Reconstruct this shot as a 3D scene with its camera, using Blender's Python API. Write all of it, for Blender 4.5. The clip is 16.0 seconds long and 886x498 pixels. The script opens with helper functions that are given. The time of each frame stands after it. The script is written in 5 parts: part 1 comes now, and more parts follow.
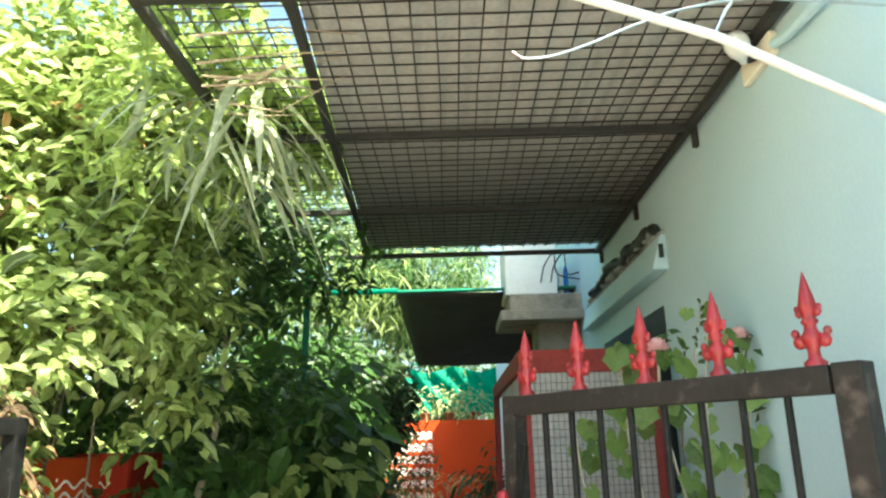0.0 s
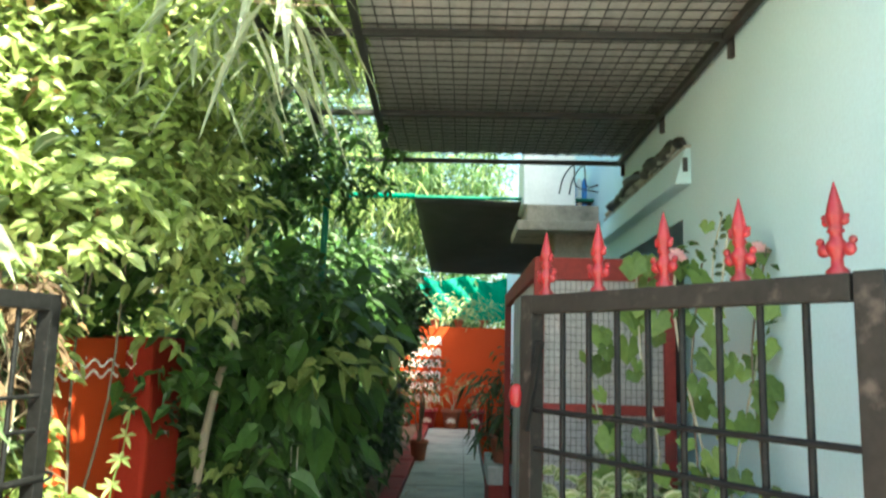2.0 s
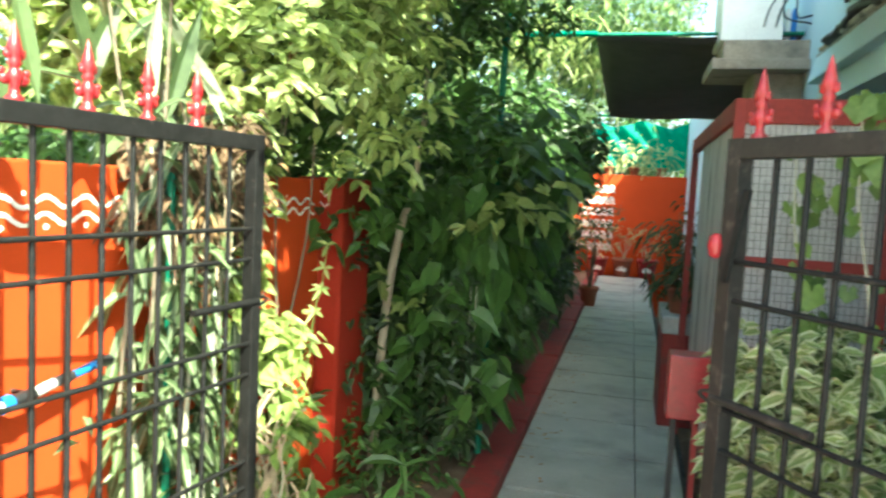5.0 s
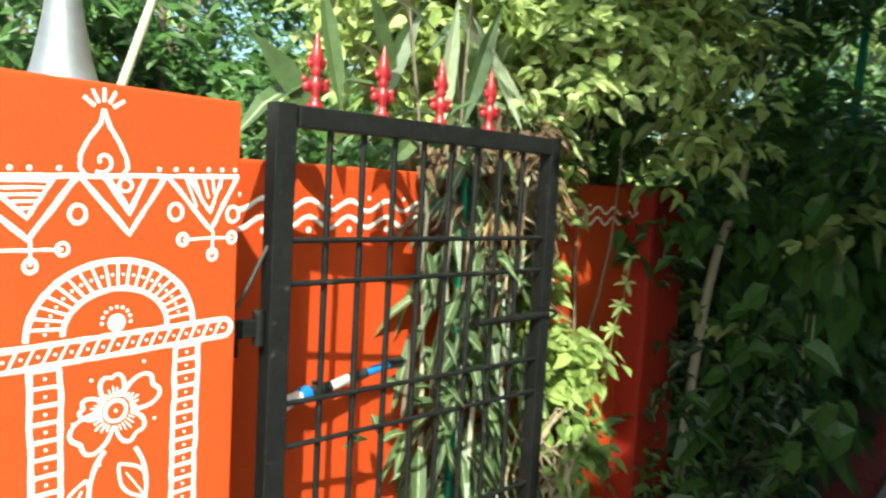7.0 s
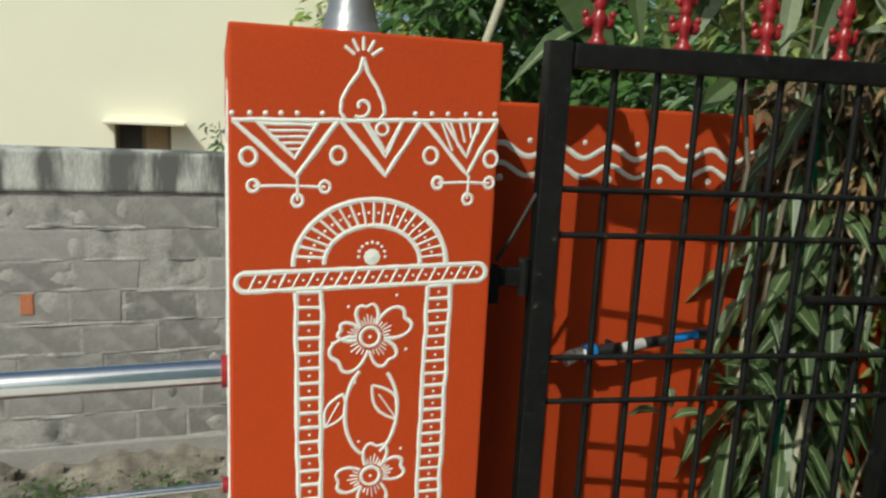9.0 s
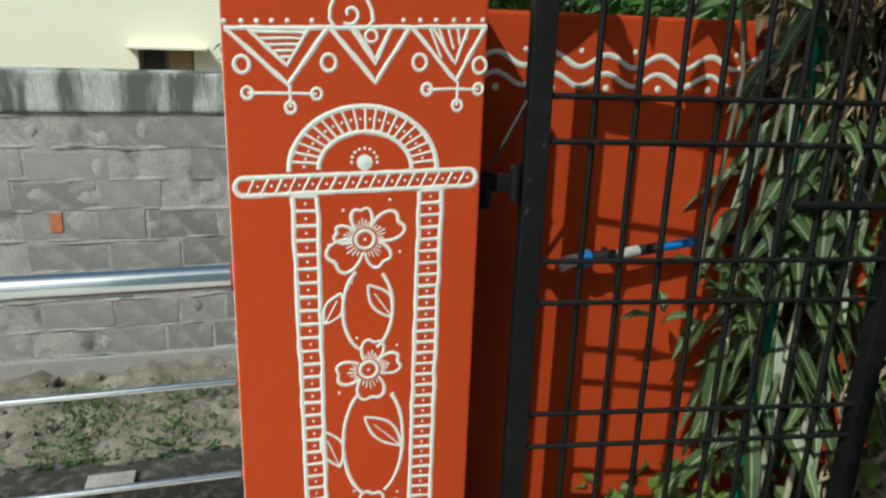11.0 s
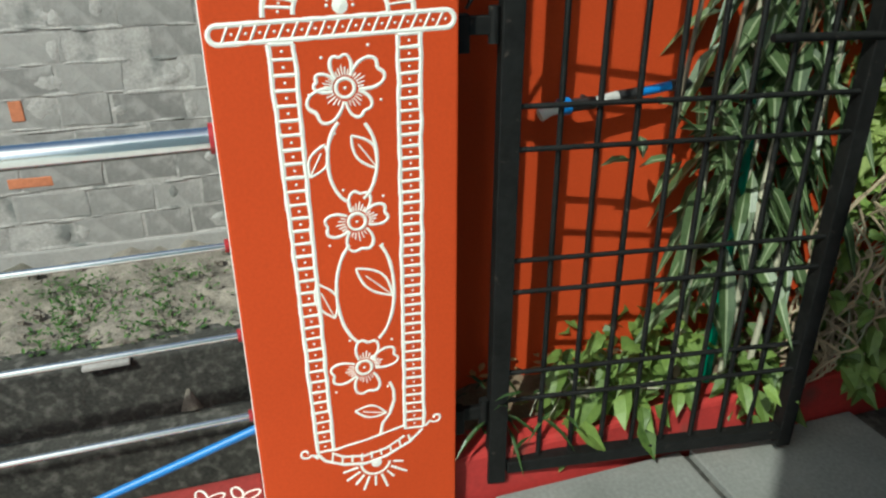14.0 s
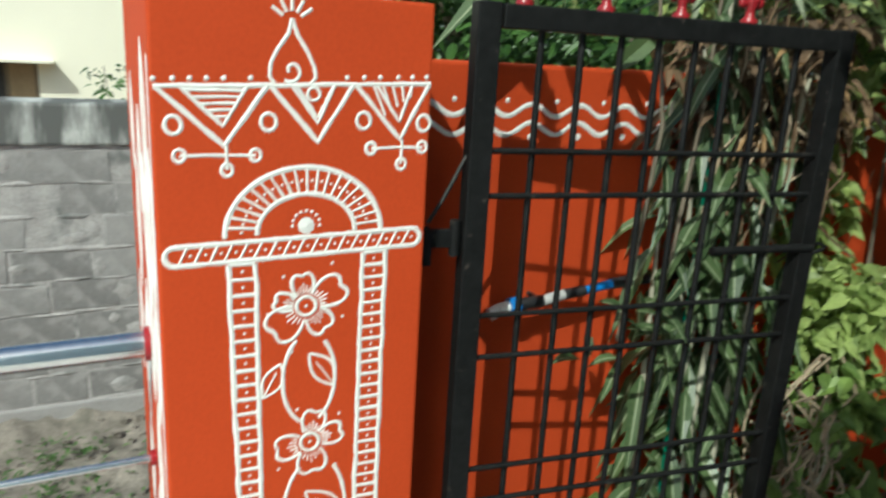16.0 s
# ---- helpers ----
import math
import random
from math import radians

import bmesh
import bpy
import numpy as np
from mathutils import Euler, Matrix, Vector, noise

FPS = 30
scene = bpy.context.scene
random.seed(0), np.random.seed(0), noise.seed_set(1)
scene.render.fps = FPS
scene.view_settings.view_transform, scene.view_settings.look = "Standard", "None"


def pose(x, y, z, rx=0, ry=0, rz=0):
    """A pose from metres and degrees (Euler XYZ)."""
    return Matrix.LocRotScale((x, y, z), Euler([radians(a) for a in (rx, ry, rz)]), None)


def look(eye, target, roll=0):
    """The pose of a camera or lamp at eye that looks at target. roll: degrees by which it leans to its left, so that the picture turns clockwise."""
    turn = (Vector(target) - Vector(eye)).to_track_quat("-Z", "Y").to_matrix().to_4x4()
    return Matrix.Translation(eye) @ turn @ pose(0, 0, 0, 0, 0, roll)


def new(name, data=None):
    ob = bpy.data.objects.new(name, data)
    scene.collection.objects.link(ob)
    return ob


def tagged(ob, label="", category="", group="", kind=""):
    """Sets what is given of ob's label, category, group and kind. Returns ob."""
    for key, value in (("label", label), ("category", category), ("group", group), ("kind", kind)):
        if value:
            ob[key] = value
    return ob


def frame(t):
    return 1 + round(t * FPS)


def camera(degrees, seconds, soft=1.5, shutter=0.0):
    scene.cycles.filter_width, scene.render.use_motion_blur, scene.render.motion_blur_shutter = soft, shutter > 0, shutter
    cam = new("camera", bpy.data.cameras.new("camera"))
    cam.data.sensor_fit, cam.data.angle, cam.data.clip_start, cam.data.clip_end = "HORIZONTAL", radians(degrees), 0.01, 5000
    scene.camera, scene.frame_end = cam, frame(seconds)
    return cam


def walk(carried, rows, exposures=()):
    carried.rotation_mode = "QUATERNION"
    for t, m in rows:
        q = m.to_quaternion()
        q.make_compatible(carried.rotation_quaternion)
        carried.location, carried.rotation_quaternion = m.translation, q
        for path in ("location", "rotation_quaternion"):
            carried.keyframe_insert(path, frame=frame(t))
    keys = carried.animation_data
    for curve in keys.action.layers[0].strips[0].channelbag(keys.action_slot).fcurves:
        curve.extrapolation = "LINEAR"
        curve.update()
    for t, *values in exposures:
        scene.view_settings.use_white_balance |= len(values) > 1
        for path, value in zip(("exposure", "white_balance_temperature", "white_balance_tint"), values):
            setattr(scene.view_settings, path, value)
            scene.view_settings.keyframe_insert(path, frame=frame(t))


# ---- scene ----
cam = camera(63.0, 16.0, soft=2.3, shutter=0.5)
PATH = [
    (0, (1.188, -0.969, 1.527), (1.17, 0.962, 2.047), -1.4),
    (0.5, (1.202, -0.963, 1.526), (1.158, 0.969, 2.04), -0.0),
    (1, (1.199, -0.964, 1.512), (1.136, 0.974, 2.001), 0.8),
    (1.5, (1.179, -0.966, 1.502), (1.12, 0.993, 1.901), 1.4),
    (2, (1.162, -0.978, 1.494), (1.105, 1.002, 1.773), 1.5),
    (2.5, (1.146, -0.974, 1.502), (1.122, 1.023, 1.613), 1.5),
    (3, (1.126, -0.968, 1.502), (1.096, 1.032, 1.521), 2.4),
    (3.2, (1.123, -0.954, 1.503), (1.088, 1.046, 1.483), 2.8),
    (5.5, (1.108, -0.933, 1.468), (0.41, 0.934, 1.3), 2.3),
    (6, (1.145, -0.874, 1.452), (0.228, 0.897, 1.301), 2.1),
    (6.5, (1.146, -0.836, 1.471), (0.001, 0.794, 1.289), 2.6),
    (7, (1.102, -0.753, 1.477), (-0.172, 0.779, 1.301), 3.2),
    (7.5, (1.042, -0.691, 1.465), (-0.385, 0.698, 1.279), 1.2),
    (8, (1.043, -0.622, 1.454), (-0.618, 0.476, 1.272), 1.1),
    (8.2, (1.073, -0.561, 1.473), (-0.689, 0.363, 1.261), 1.7),
    (10.3, (1.255, -0.426, 1.482), (-0.64, 0.047, 1.051), 2.7),
    (10.5, (1.263, -0.419, 1.478), (-0.619, 0.079, 1.018), 2.5),
    (11, (1.263, -0.414, 1.456), (-0.586, 0.093, 0.887), 2.0),
    (11.5, (1.265, -0.417, 1.442), (-0.567, 0.078, 0.813), 1.5),
    (12, (1.272, -0.425, 1.423), (-0.538, 0.057, 0.721), 1.0),
    (12.5, (1.278, -0.427, 1.404), (-0.505, 0.047, 0.632), 0.7),
    (13, (1.285, -0.435, 1.395), (-0.473, 0.05, 0.573), 0.3),
    (13.5, (1.292, -0.441, 1.386), (-0.448, 0.051, 0.53), -0.0),
    (14, (1.292, -0.446, 1.382), (-0.432, 0.107, 0.532), -0.1),
    (14.5, (1.278, -0.457, 1.399), (-0.474, 0.081, 0.598), 0.6),
    (15, (1.272, -0.461, 1.421), (-0.507, 0.13, 0.724), 1.4),
    (15.5, (1.227, -0.487, 1.45), (-0.571, 0.171, 0.871), 1.8),
    (16, (1.15, -0.53, 1.522), (-0.581, 0.327, 1.002), 3.3),
]
walk(cam, [(t, look(eye, target, roll)) for t, eye, target, roll in PATH],
     exposures=[(0.0, 2.32, 6750, -10), (1.5, 2.45, 6700, -11), (3.2, 2.8, 6600, -13), (5.3, 2.7, 6600, -12), (6.0, 2.42, 6600, -11), (6.7, 1.72, 6450, -13), (7.5, 0.8, 6300, -12), (8.2, 0.06, 6350, -5),
                (10.3, -0.48, 5950, -8), (12.0, 0.03, 5850, -9), (14.8, 0.06, 5800, -9), (16.0, 0.03, 5750, -7)])

# ---- world and sun ----
world = bpy.data.worlds.new("sky")
scene.world = world
world.use_nodes = True
sky = world.node_tree.nodes.new("ShaderNodeTexSky")
sky.sky_type, sky.sun_disc = "NISHITA", False
sky.dust_density, sky.air_density = 3.5, 0.9
sky.sun_elevation, sky.sun_rotation = radians(46), radians(135)
background = world.node_tree.nodes["Background"]
background.inputs["Strength"].default_value = 0.13
world.node_tree.links.new(sky.outputs["Color"], background.inputs["Color"])
sun = new("sun", bpy.data.lights.new("sun", "SUN"))
sun.data.energy, sun.data.angle, sun.data.color = 4.0, radians(0.6), (1.0, 0.93, 0.82)
sun.matrix_world = look((4.0, -4.2, 5.8), (0, 0, 0))

# ---- materials ----


def material(name, colour, rough=0.7, vary=0.25, scale=6.0, fine=60.0, bump=0.2, metal=0.0, tint=None, random_hue=0.0,
             translucent=0.0, stretch=(1, 1, 1), spots=None, spec=0.5, object_hue=0.0):
    """A procedural surface: two scales of noise in colour, fine relief, and optional stains of another tint."""
    m = bpy.data.materials.new(name)
    m.use_nodes = True
    nt = m.node_tree
    n, link = nt.nodes, nt.links.new
    b = n["Principled BSDF"]
    b.inputs["Roughness"].default_value, b.inputs["Metallic"].default_value = rough, metal
    b.inputs["Specular IOR Level"].default_value = spec
    geo = n.new("ShaderNodeTexCoord")
    mp = n.new("ShaderNodeMapping")
    mp.inputs["Scale"].default_value = stretch
    link(geo.outputs["Object"], mp.inputs["Vector"])
    big = n.new("ShaderNodeTexNoise")
    big.inputs["Scale"].default_value, big.inputs["Detail"].default_value = scale, 5
    small = n.new("ShaderNodeTexNoise")
    small.inputs["Scale"].default_value, small.inputs["Detail"].default_value = fine, 4
    for t in (big, small):
        link(mp.outputs["Vector"], t.inputs["Vector"])
    mixed = n.new("ShaderNodeMath")
    mixed.operation = "ADD"
    link(big.outputs["Fac"], mixed.inputs[0])
    link(small.outputs["Fac"], mixed.inputs[1])
    last = mixed.outputs[0]
    if random_hue:
        isl = n.new("ShaderNodeNewGeometry")
        mul = n.new("ShaderNodeMath")
        mul.operation = "MULTIPLY_ADD"
        mul.inputs[1].default_value = random_hue
        link(isl.outputs["Random Per Island"], mul.inputs[0])
        link(last, mul.inputs[2])
        last = mul.outputs[0]
    if object_hue:
        info = n.new("ShaderNodeObjectInfo")
        mul = n.new("ShaderNodeMath")
        mul.operation = "MULTIPLY_ADD"
        mul.inputs[1].default_value = object_hue
        link(info.outputs["Random"], mul.inputs[0])
        link(last, mul.inputs[2])
        last = mul.outputs[0]
    half = n.new("ShaderNodeMapRange")
    half.inputs["From Min"].default_value, half.inputs["From Max"].default_value = 0.6, 1.4 + random_hue + object_hue
    link(last, half.inputs["Value"])
    ramp = n.new("ShaderNodeValToRGB")
    lo = [c * (1 - vary) for c in colour]
    hi = list(tint) if tint else [min(1, c * (1 + vary)) for c in colour]
    ramp.color_ramp.elements[0].color = (*lo, 1)
    ramp.color_ramp.elements[1].color = (*hi, 1)
    link(half.outputs["Result"], ramp.inputs["Fac"])
    out = ramp.outputs["Color"]
    if spots:
        sc, lo_s, hi_s, col = spots
        st = n.new("ShaderNodeTexNoise")
        st.inputs["Scale"].default_value, st.inputs["Detail"].default_value = sc, 8
        link(mp.outputs["Vector"], st.inputs["Vector"])
        r2 = n.new("ShaderNodeMapRange")
        r2.inputs["From Min"].default_value, r2.inputs["From Max"].default_value = lo_s, hi_s
        link(st.outputs["Fac"], r2.inputs["Value"])
        mx = n.new("ShaderNodeMixRGB")
        mx.inputs["Color2"].default_value = (*col, 1)
        link(r2.outputs["Result"], mx.inputs["Fac"])
        link(out, mx.inputs["Color1"])
        out = mx.outputs["Color"]
    link(out, b.inputs["Base Color"])
    if bump:
        bp = n.new("ShaderNodeBump")
        bp.inputs["Strength"].default_value, bp.inputs["Distance"].default_value = bump, 0.004
        link(small.outputs["Fac"], bp.inputs["Height"])
        link(bp.outputs["Normal"], b.inputs["Normal"])
    if translucent:
        tr = n.new("ShaderNodeBsdfTranslucent")
        ms = n.new("ShaderNodeMixShader")
        ms.inputs["Fac"].default_value = translucent
        link(out, tr.inputs["Color"])
        link(b.outputs["BSDF"], ms.inputs[1])
        link(tr.outputs["BSDF"], ms.inputs[2])
        link(ms.outputs["Shader"], n["Material Output"].inputs["Surface"])
    return m


RED = material("terracotta_paint", (0.50, 0.058, 0.012), rough=0.75, vary=0.10, scale=3, fine=140, bump=0.12, spec=0.2)
WHITE_PAINT = material("white_line_paint", (0.82, 0.80, 0.76), rough=0.7, vary=0.06, scale=20, fine=90)
BLACK = material("black_gate_paint", (0.009, 0.009, 0.009), rough=0.55, vary=0.5, scale=15, spec=0.22, spots=(40, 0.66, 0.76, (0.06, 0.05, 0.042)))
BROWN = material("weathered_gate_paint", (0.019, 0.016, 0.014), rough=0.6, vary=0.4, scale=12, spec=0.3, spots=(25, 0.58, 0.76, (0.085, 0.065, 0.055)))
SPEAR = material("red_gloss_paint", (0.28, 0.015, 0.021), rough=0.30, vary=0.3, scale=14, spots=(30, 0.62, 0.72, (0.20, 0.03, 0.03)))
TEAL = material("teal_wall_paint", (0.57, 0.745, 0.81), rough=0.85, vary=0.07, scale=1.2, fine=80, spots=(0.9, 0.5, 0.85, (0.45, 0.66, 0.73)))
CONCRETE = material("path_concrete", (0.40, 0.41, 0.365), rough=0.9, vary=0.2, scale=4, fine=90, spots=(2.2, 0.5, 0.75, (0.22, 0.23, 0.21)))
KERB = material("red_oxide_paint", (0.24, 0.028, 0.024), rough=0.75, vary=0.25, spots=(9, 0.55, 0.75, (0.13, 0.05, 0.04)))
# brighter copy of the kerb red, with the sunlight put into its colour
KERB_SUNLIT = material("sunlit_red_kerb_paint", (0.40, 0.030, 0.028), rough=0.7, vary=0.2, spots=(9, 0.55, 0.75, (0.2, 0.05, 0.04)))
BANK = material("grey_bank_soil", (0.21, 0.183, 0.155), rough=1, vary=0.5, scale=16, fine=110, bump=0.9, spots=(7, 0.5, 0.68, (0.11, 0.10, 0.08)))
SOIL = material("soil", (0.15, 0.10, 0.065), rough=1, vary=0.45, scale=14, fine=120, bump=0.8, spots=(5, 0.5, 0.7, (0.22, 0.17, 0.12)))
BLOCK = material("grey_block", (0.245, 0.232, 0.226), rough=0.95, vary=0.42, scale=9, fine=70, bump=0.8, spots=(13, 0.52, 0.72, (0.325, 0.308, 0.298)), object_hue=1.1)
MORTAR = material("mortar", (0.345, 0.325, 0.315), rough=0.95, vary=0.3, scale=12, fine=80, bump=0.7, spots=(7, 0.54, 0.66, (0.16, 0.16, 0.155)))
STEEL = material("brushed_steel", (0.75, 0.75, 0.75), rough=0.16, vary=0.08, metal=1.0, bump=0)
SHEET = material("roof_sheet", (0.38, 0.355, 0.32), rough=0.8, vary=0.2, scale=2, translucent=0.09)
IRON = material("dark_iron", (0.03, 0.028, 0.026), rough=0.6, vary=0.4)
GREEN_PAINT = material("green_paint", (0.0, 0.16, 0.09), rough=0.55, vary=0.2)
NET = material("green_shade_net", (0.0, 0.30, 0.19), rough=0.7, vary=0.3, translucent=0.5, scale=9)
SHADE_CLOTH = material("dark_shade_cloth", (0.055, 0.052, 0.05), rough=0.9, vary=0.3)
BARK = material("bark", (0.17, 0.14, 0.10), rough=0.95, vary=0.4, scale=18, bump=0.7, stretch=(1, 1, 0.2))
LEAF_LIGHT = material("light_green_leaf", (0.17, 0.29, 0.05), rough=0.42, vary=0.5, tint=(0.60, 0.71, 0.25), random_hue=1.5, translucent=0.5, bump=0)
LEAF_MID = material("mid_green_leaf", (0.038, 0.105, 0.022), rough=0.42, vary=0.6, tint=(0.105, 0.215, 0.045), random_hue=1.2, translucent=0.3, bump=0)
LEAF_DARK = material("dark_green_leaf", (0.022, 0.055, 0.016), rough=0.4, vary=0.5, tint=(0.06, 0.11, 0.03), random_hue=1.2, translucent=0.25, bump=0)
DRY = material("dry_twig", (0.36, 0.28, 0.19), rough=0.9, vary=0.3)
CANE = material("pale_cane", (0.42, 0.40, 0.30), rough=0.7, vary=0.25, stretch=(1, 1, 4))
LANCE = material("long_green_leaf", (0.04, 0.08, 0.03), rough=0.4, vary=0.5, tint=(0.13, 0.19, 0.075), random_hue=1.2, translucent=0.25, bump=0)
MIDRIB = material("pale_leaf_midrib", (0.20, 0.25, 0.13), rough=0.45, vary=0.3, tint=(0.34, 0.40, 0.24), random_hue=0.8, translucent=0.2, bump=0)
STRAP = material("pale_strap_leaf", (0.28, 0.34, 0.20), rough=0.45, vary=0.4, tint=(0.55, 0.6, 0.42), random_hue=1.0, translucent=0.3, bump=0)
VARIEGATED = material("variegated_leaf", (0.25, 0.34, 0.10), rough=0.5, vary=0.5, tint=(0.56, 0.60, 0.30), random_hue=1.2, translucent=0.3, bump=0)
# leaf colour raised towards white to carry the glare of direct sun
PALE_SUNLIT = material("pale_sunlit_leaf", (0.28, 0.41, 0.10), rough=0.45, vary=0.4, tint=(0.70, 0.77, 0.34), random_hue=1.2, translucent=0.4, bump=0)
VINE_LEAF = material("vine_leaf", (0.07, 0.15, 0.03), rough=0.5, vary=0.5, tint=(0.29, 0.41, 0.10), random_hue=1.3, translucent=0.35, bump=0)
LEAF_MARGIN = material("cream_leaf_margin", (0.50, 0.54, 0.27), rough=0.5, vary=0.3, tint=(0.70, 0.71, 0.44), random_hue=1.0, translucent=0.3, bump=0)
LEAF_HEART = material("grey_green_leaf", (0.15, 0.22, 0.06), rough=0.5, vary=0.5, tint=(0.36, 0.44, 0.15), random_hue=1.2, translucent=0.3, bump=0)
DEAD_DARK = material("dark_withered_leaf", (0.075, 0.045, 0.025), rough=0.8, vary=0.5, tint=(0.24, 0.15, 0.08), random_hue=1.3, translucent=0.15, bump=0)
PALE_BARK = material("pale_smooth_bark", (0.34, 0.29, 0.21), rough=0.9, vary=0.3, scale=14, bump=0.5, stretch=(1, 1, 0.25))
PINK = material("pink_petal", (0.86, 0.52, 0.53), rough=0.6, vary=0.15, translucent=0.3)
TERRACOTTA = material("clay_pot", (0.27, 0.09, 0.05), rough=0.85, vary=0.25, scale=10)
MOSS = material("mossy_concrete", (0.036, 0.034, 0.03), rough=0.95, vary=0.65, scale=9, fine=70, bump=0.9, spots=(24, 0.5, 0.72, (0.115, 0.108, 0.098)))
BLUE = material("blue_plastic", (0.02, 0.17, 0.50), rough=0.4, vary=0.15)
WHITE_PLASTIC = material("white_plastic", (0.75, 0.74, 0.70), rough=0.4, vary=0.1)
BLACK_PLASTIC = material("black_plastic", (0.02, 0.02, 0.022), rough=0.5, vary=0.3)
LAMP_METAL = material("grey_lamp_metal", (0.30, 0.31, 0.33), rough=0.35, vary=0.15, metal=0.6)
PLASTER = material("stained_plaster", (0.44, 0.44, 0.42), rough=0.95, vary=0.25, scale=5, fine=60, bump=0.5, stretch=(1, 2.2, 0.5), spots=(4, 0.5, 0.72, (0.15, 0.15, 0.145)))
COPING = material("streaked_coping_plaster", (0.42, 0.42, 0.40), rough=0.95, vary=0.5, scale=6, fine=60, bump=0.6, stretch=(1, 2.4, 0.5), spots=(4.0, 0.45, 0.57, (0.11, 0.11, 0.105)))
BRICK = material("orange_brick", (0.45, 0.16, 0.08), rough=0.9, vary=0.2)
GREY_MESH = material("grey_screen", (0.42, 0.41, 0.40), rough=0.8, vary=0.3, scale=9)
DARK = material("unlit_interior", (0.02, 0.02, 0.02), rough=0.9, vary=0.3)
BULB = material("opal_glass", (0.85, 0.85, 0.83), rough=0.25, vary=0.03)
# redder than the pillar paint, and darkened further to imitate foliage shade
SHADED_RED = material("shaded_red_paint", (0.29, 0.023, 0.012), rough=0.75, vary=0.15, scale=3, fine=140, bump=0.12, spec=0.2)
DEAD_LEAF = material("withered_leaf", (0.30, 0.16, 0.06), rough=0.7, vary=0.4, tint=(0.5, 0.32, 0.15), random_hue=1.2, translucent=0.3, bump=0)
DIRTY_PLASTER = material("dirty_cream_plaster", (0.33, 0.285, 0.22), rough=0.95, vary=0.3, scale=5, fine=60, bump=0.4, spots=(6, 0.5, 0.7, (0.16, 0.14, 0.11)))
SHUTTER = material("brown_shutter", (0.30, 0.22, 0.13), rough=0.8, vary=0.25, stretch=(1, 1, 0.2))
PAVING = material("pale_pavement", (0.60, 0.59, 0.55), rough=0.9, vary=0.15, scale=2, fine=80)
FLOOR = material("darker_floor_concrete", (0.215, 0.215, 0.205), rough=0.9, vary=0.25, scale=4, fine=90, spots=(2.2, 0.5, 0.75, (0.13, 0.13, 0.12)))
CREAM = material("cream_house_paint", (0.84, 0.80, 0.66), rough=0.9, vary=0.05, scale=1)

# ---- building blocks ----


def box(bm, a, b, bevel=0.0, turn=None):
    """A box between two corners, optionally bevelled and turned by a matrix."""
    made = bmesh.ops.create_cube(bm, size=1.0)["verts"]
    size = [b[i] - a[i] for i in range(3)]
    mid = [(b[i] + a[i]) / 2 for i in range(3)]
    for v in made:
        v.co = Vector((v.co.x * size[0] + mid[0], v.co.y * size[1] + mid[1], v.co.z * size[2] + mid[2]))
    if bevel:
        edges = list({e for v in made for e in v.link_edges})
        res = bmesh.ops.bevel(bm, geom=edges, offset=bevel, segments=2, affect="EDGES", profile=0.6)
        made = list({v for f in res["faces"] for v in f.verts} | {v for v in made if v.is_valid})
    if turn:
        for v in made:
            v.co = turn @ v.co
    return bm


def tube(bm, points, radius, sides=8, closed_ends=True):
    """A round bar along points; radius may be a list."""
    points = [Vector(p) for p in points]
    radii = radius if isinstance(radius, (list, tuple)) else [radius] * len(points)
    rings = []
    side = None
    for i, p in enumerate(points):
        d = (points[min(i + 1, len(points) - 1)] - points[max(i - 1, 0)]).normalized()
        if side is None:
            side = d.orthogonal().normalized()
        else:
            side = (side - d * side.dot(d)).normalized()
        up = d.cross(side)
        rings.append([bm.verts.new(p + radii[i] * (math.cos(k * math.tau / sides) * side + math.sin(k * math.tau / sides) * up))
                      for k in range(sides)])
    for r0, r1 in zip(rings, rings[1:]):
        for k in range(sides):
            bm.faces.new((r0[k], r0[(k + 1) % sides], r1[(k + 1) % sides], r1[k])).smooth = sides > 5
    if closed_ends:
        bm.faces.new([bm.verts.new(q.co) for q in rings[0][::-1]])
        bm.faces.new([bm.verts.new(q.co) for q in rings[-1]])
    return bm


def eased(points, steps=5):
    """A smooth curve through the points."""
    p = [Vector(q) for q in points]
    p = [2 * p[0] - p[1], *p, 2 * p[-1] - p[-2]]
    out = []
    for a, b, c, d in zip(p, p[1:], p[2:], p[3:]):
        for k in range(steps):
            t = k / steps
            out.append(0.5 * ((2 * b) + (c - a) * t + (2 * a - 5 * b + 4 * c - d) * t * t + (3 * b - a - 3 * c + d) * t ** 3))
    out.append(p[-2])
    return out


def lathe(bm, centre, profile, sides=20, wobble=0.0):
    """A turned body: profile rows of radius and height."""
    rings = []
    for r, z in profile:
        rings.append([bm.verts.new((centre[0] + r * (1 + wobble * math.sin(3 * k)) * math.cos(k * math.tau / sides),
                                    centre[1] + r * (1 + wobble * math.sin(3 * k)) * math.sin(k * math.tau / sides),
                                    centre[2] + z)) for k in range(sides)])
    for r0, r1 in zip(rings, rings[1:]):
        for k in range(sides):
            bm.faces.new((r0[k], r0[(k + 1) % sides], r1[(k + 1) % sides], r1[k])).smooth = True
    bm.faces.new([bm.verts.new(q.co) for q in rings[0][::-1]])
    bm.faces.new([bm.verts.new(q.co) for q in rings[-1]])
    return bm


def solid(name, bm, mat, **tags):
    """One mesh as a thing or piece of the setting."""
    mesh = bpy.data.meshes.new(name)
    bm.normal_update()
    bm.to_mesh(mesh)
    bm.free()
    mesh.materials.append(mat)
    ob = new(name, mesh)
    return tagged(ob, **tags)


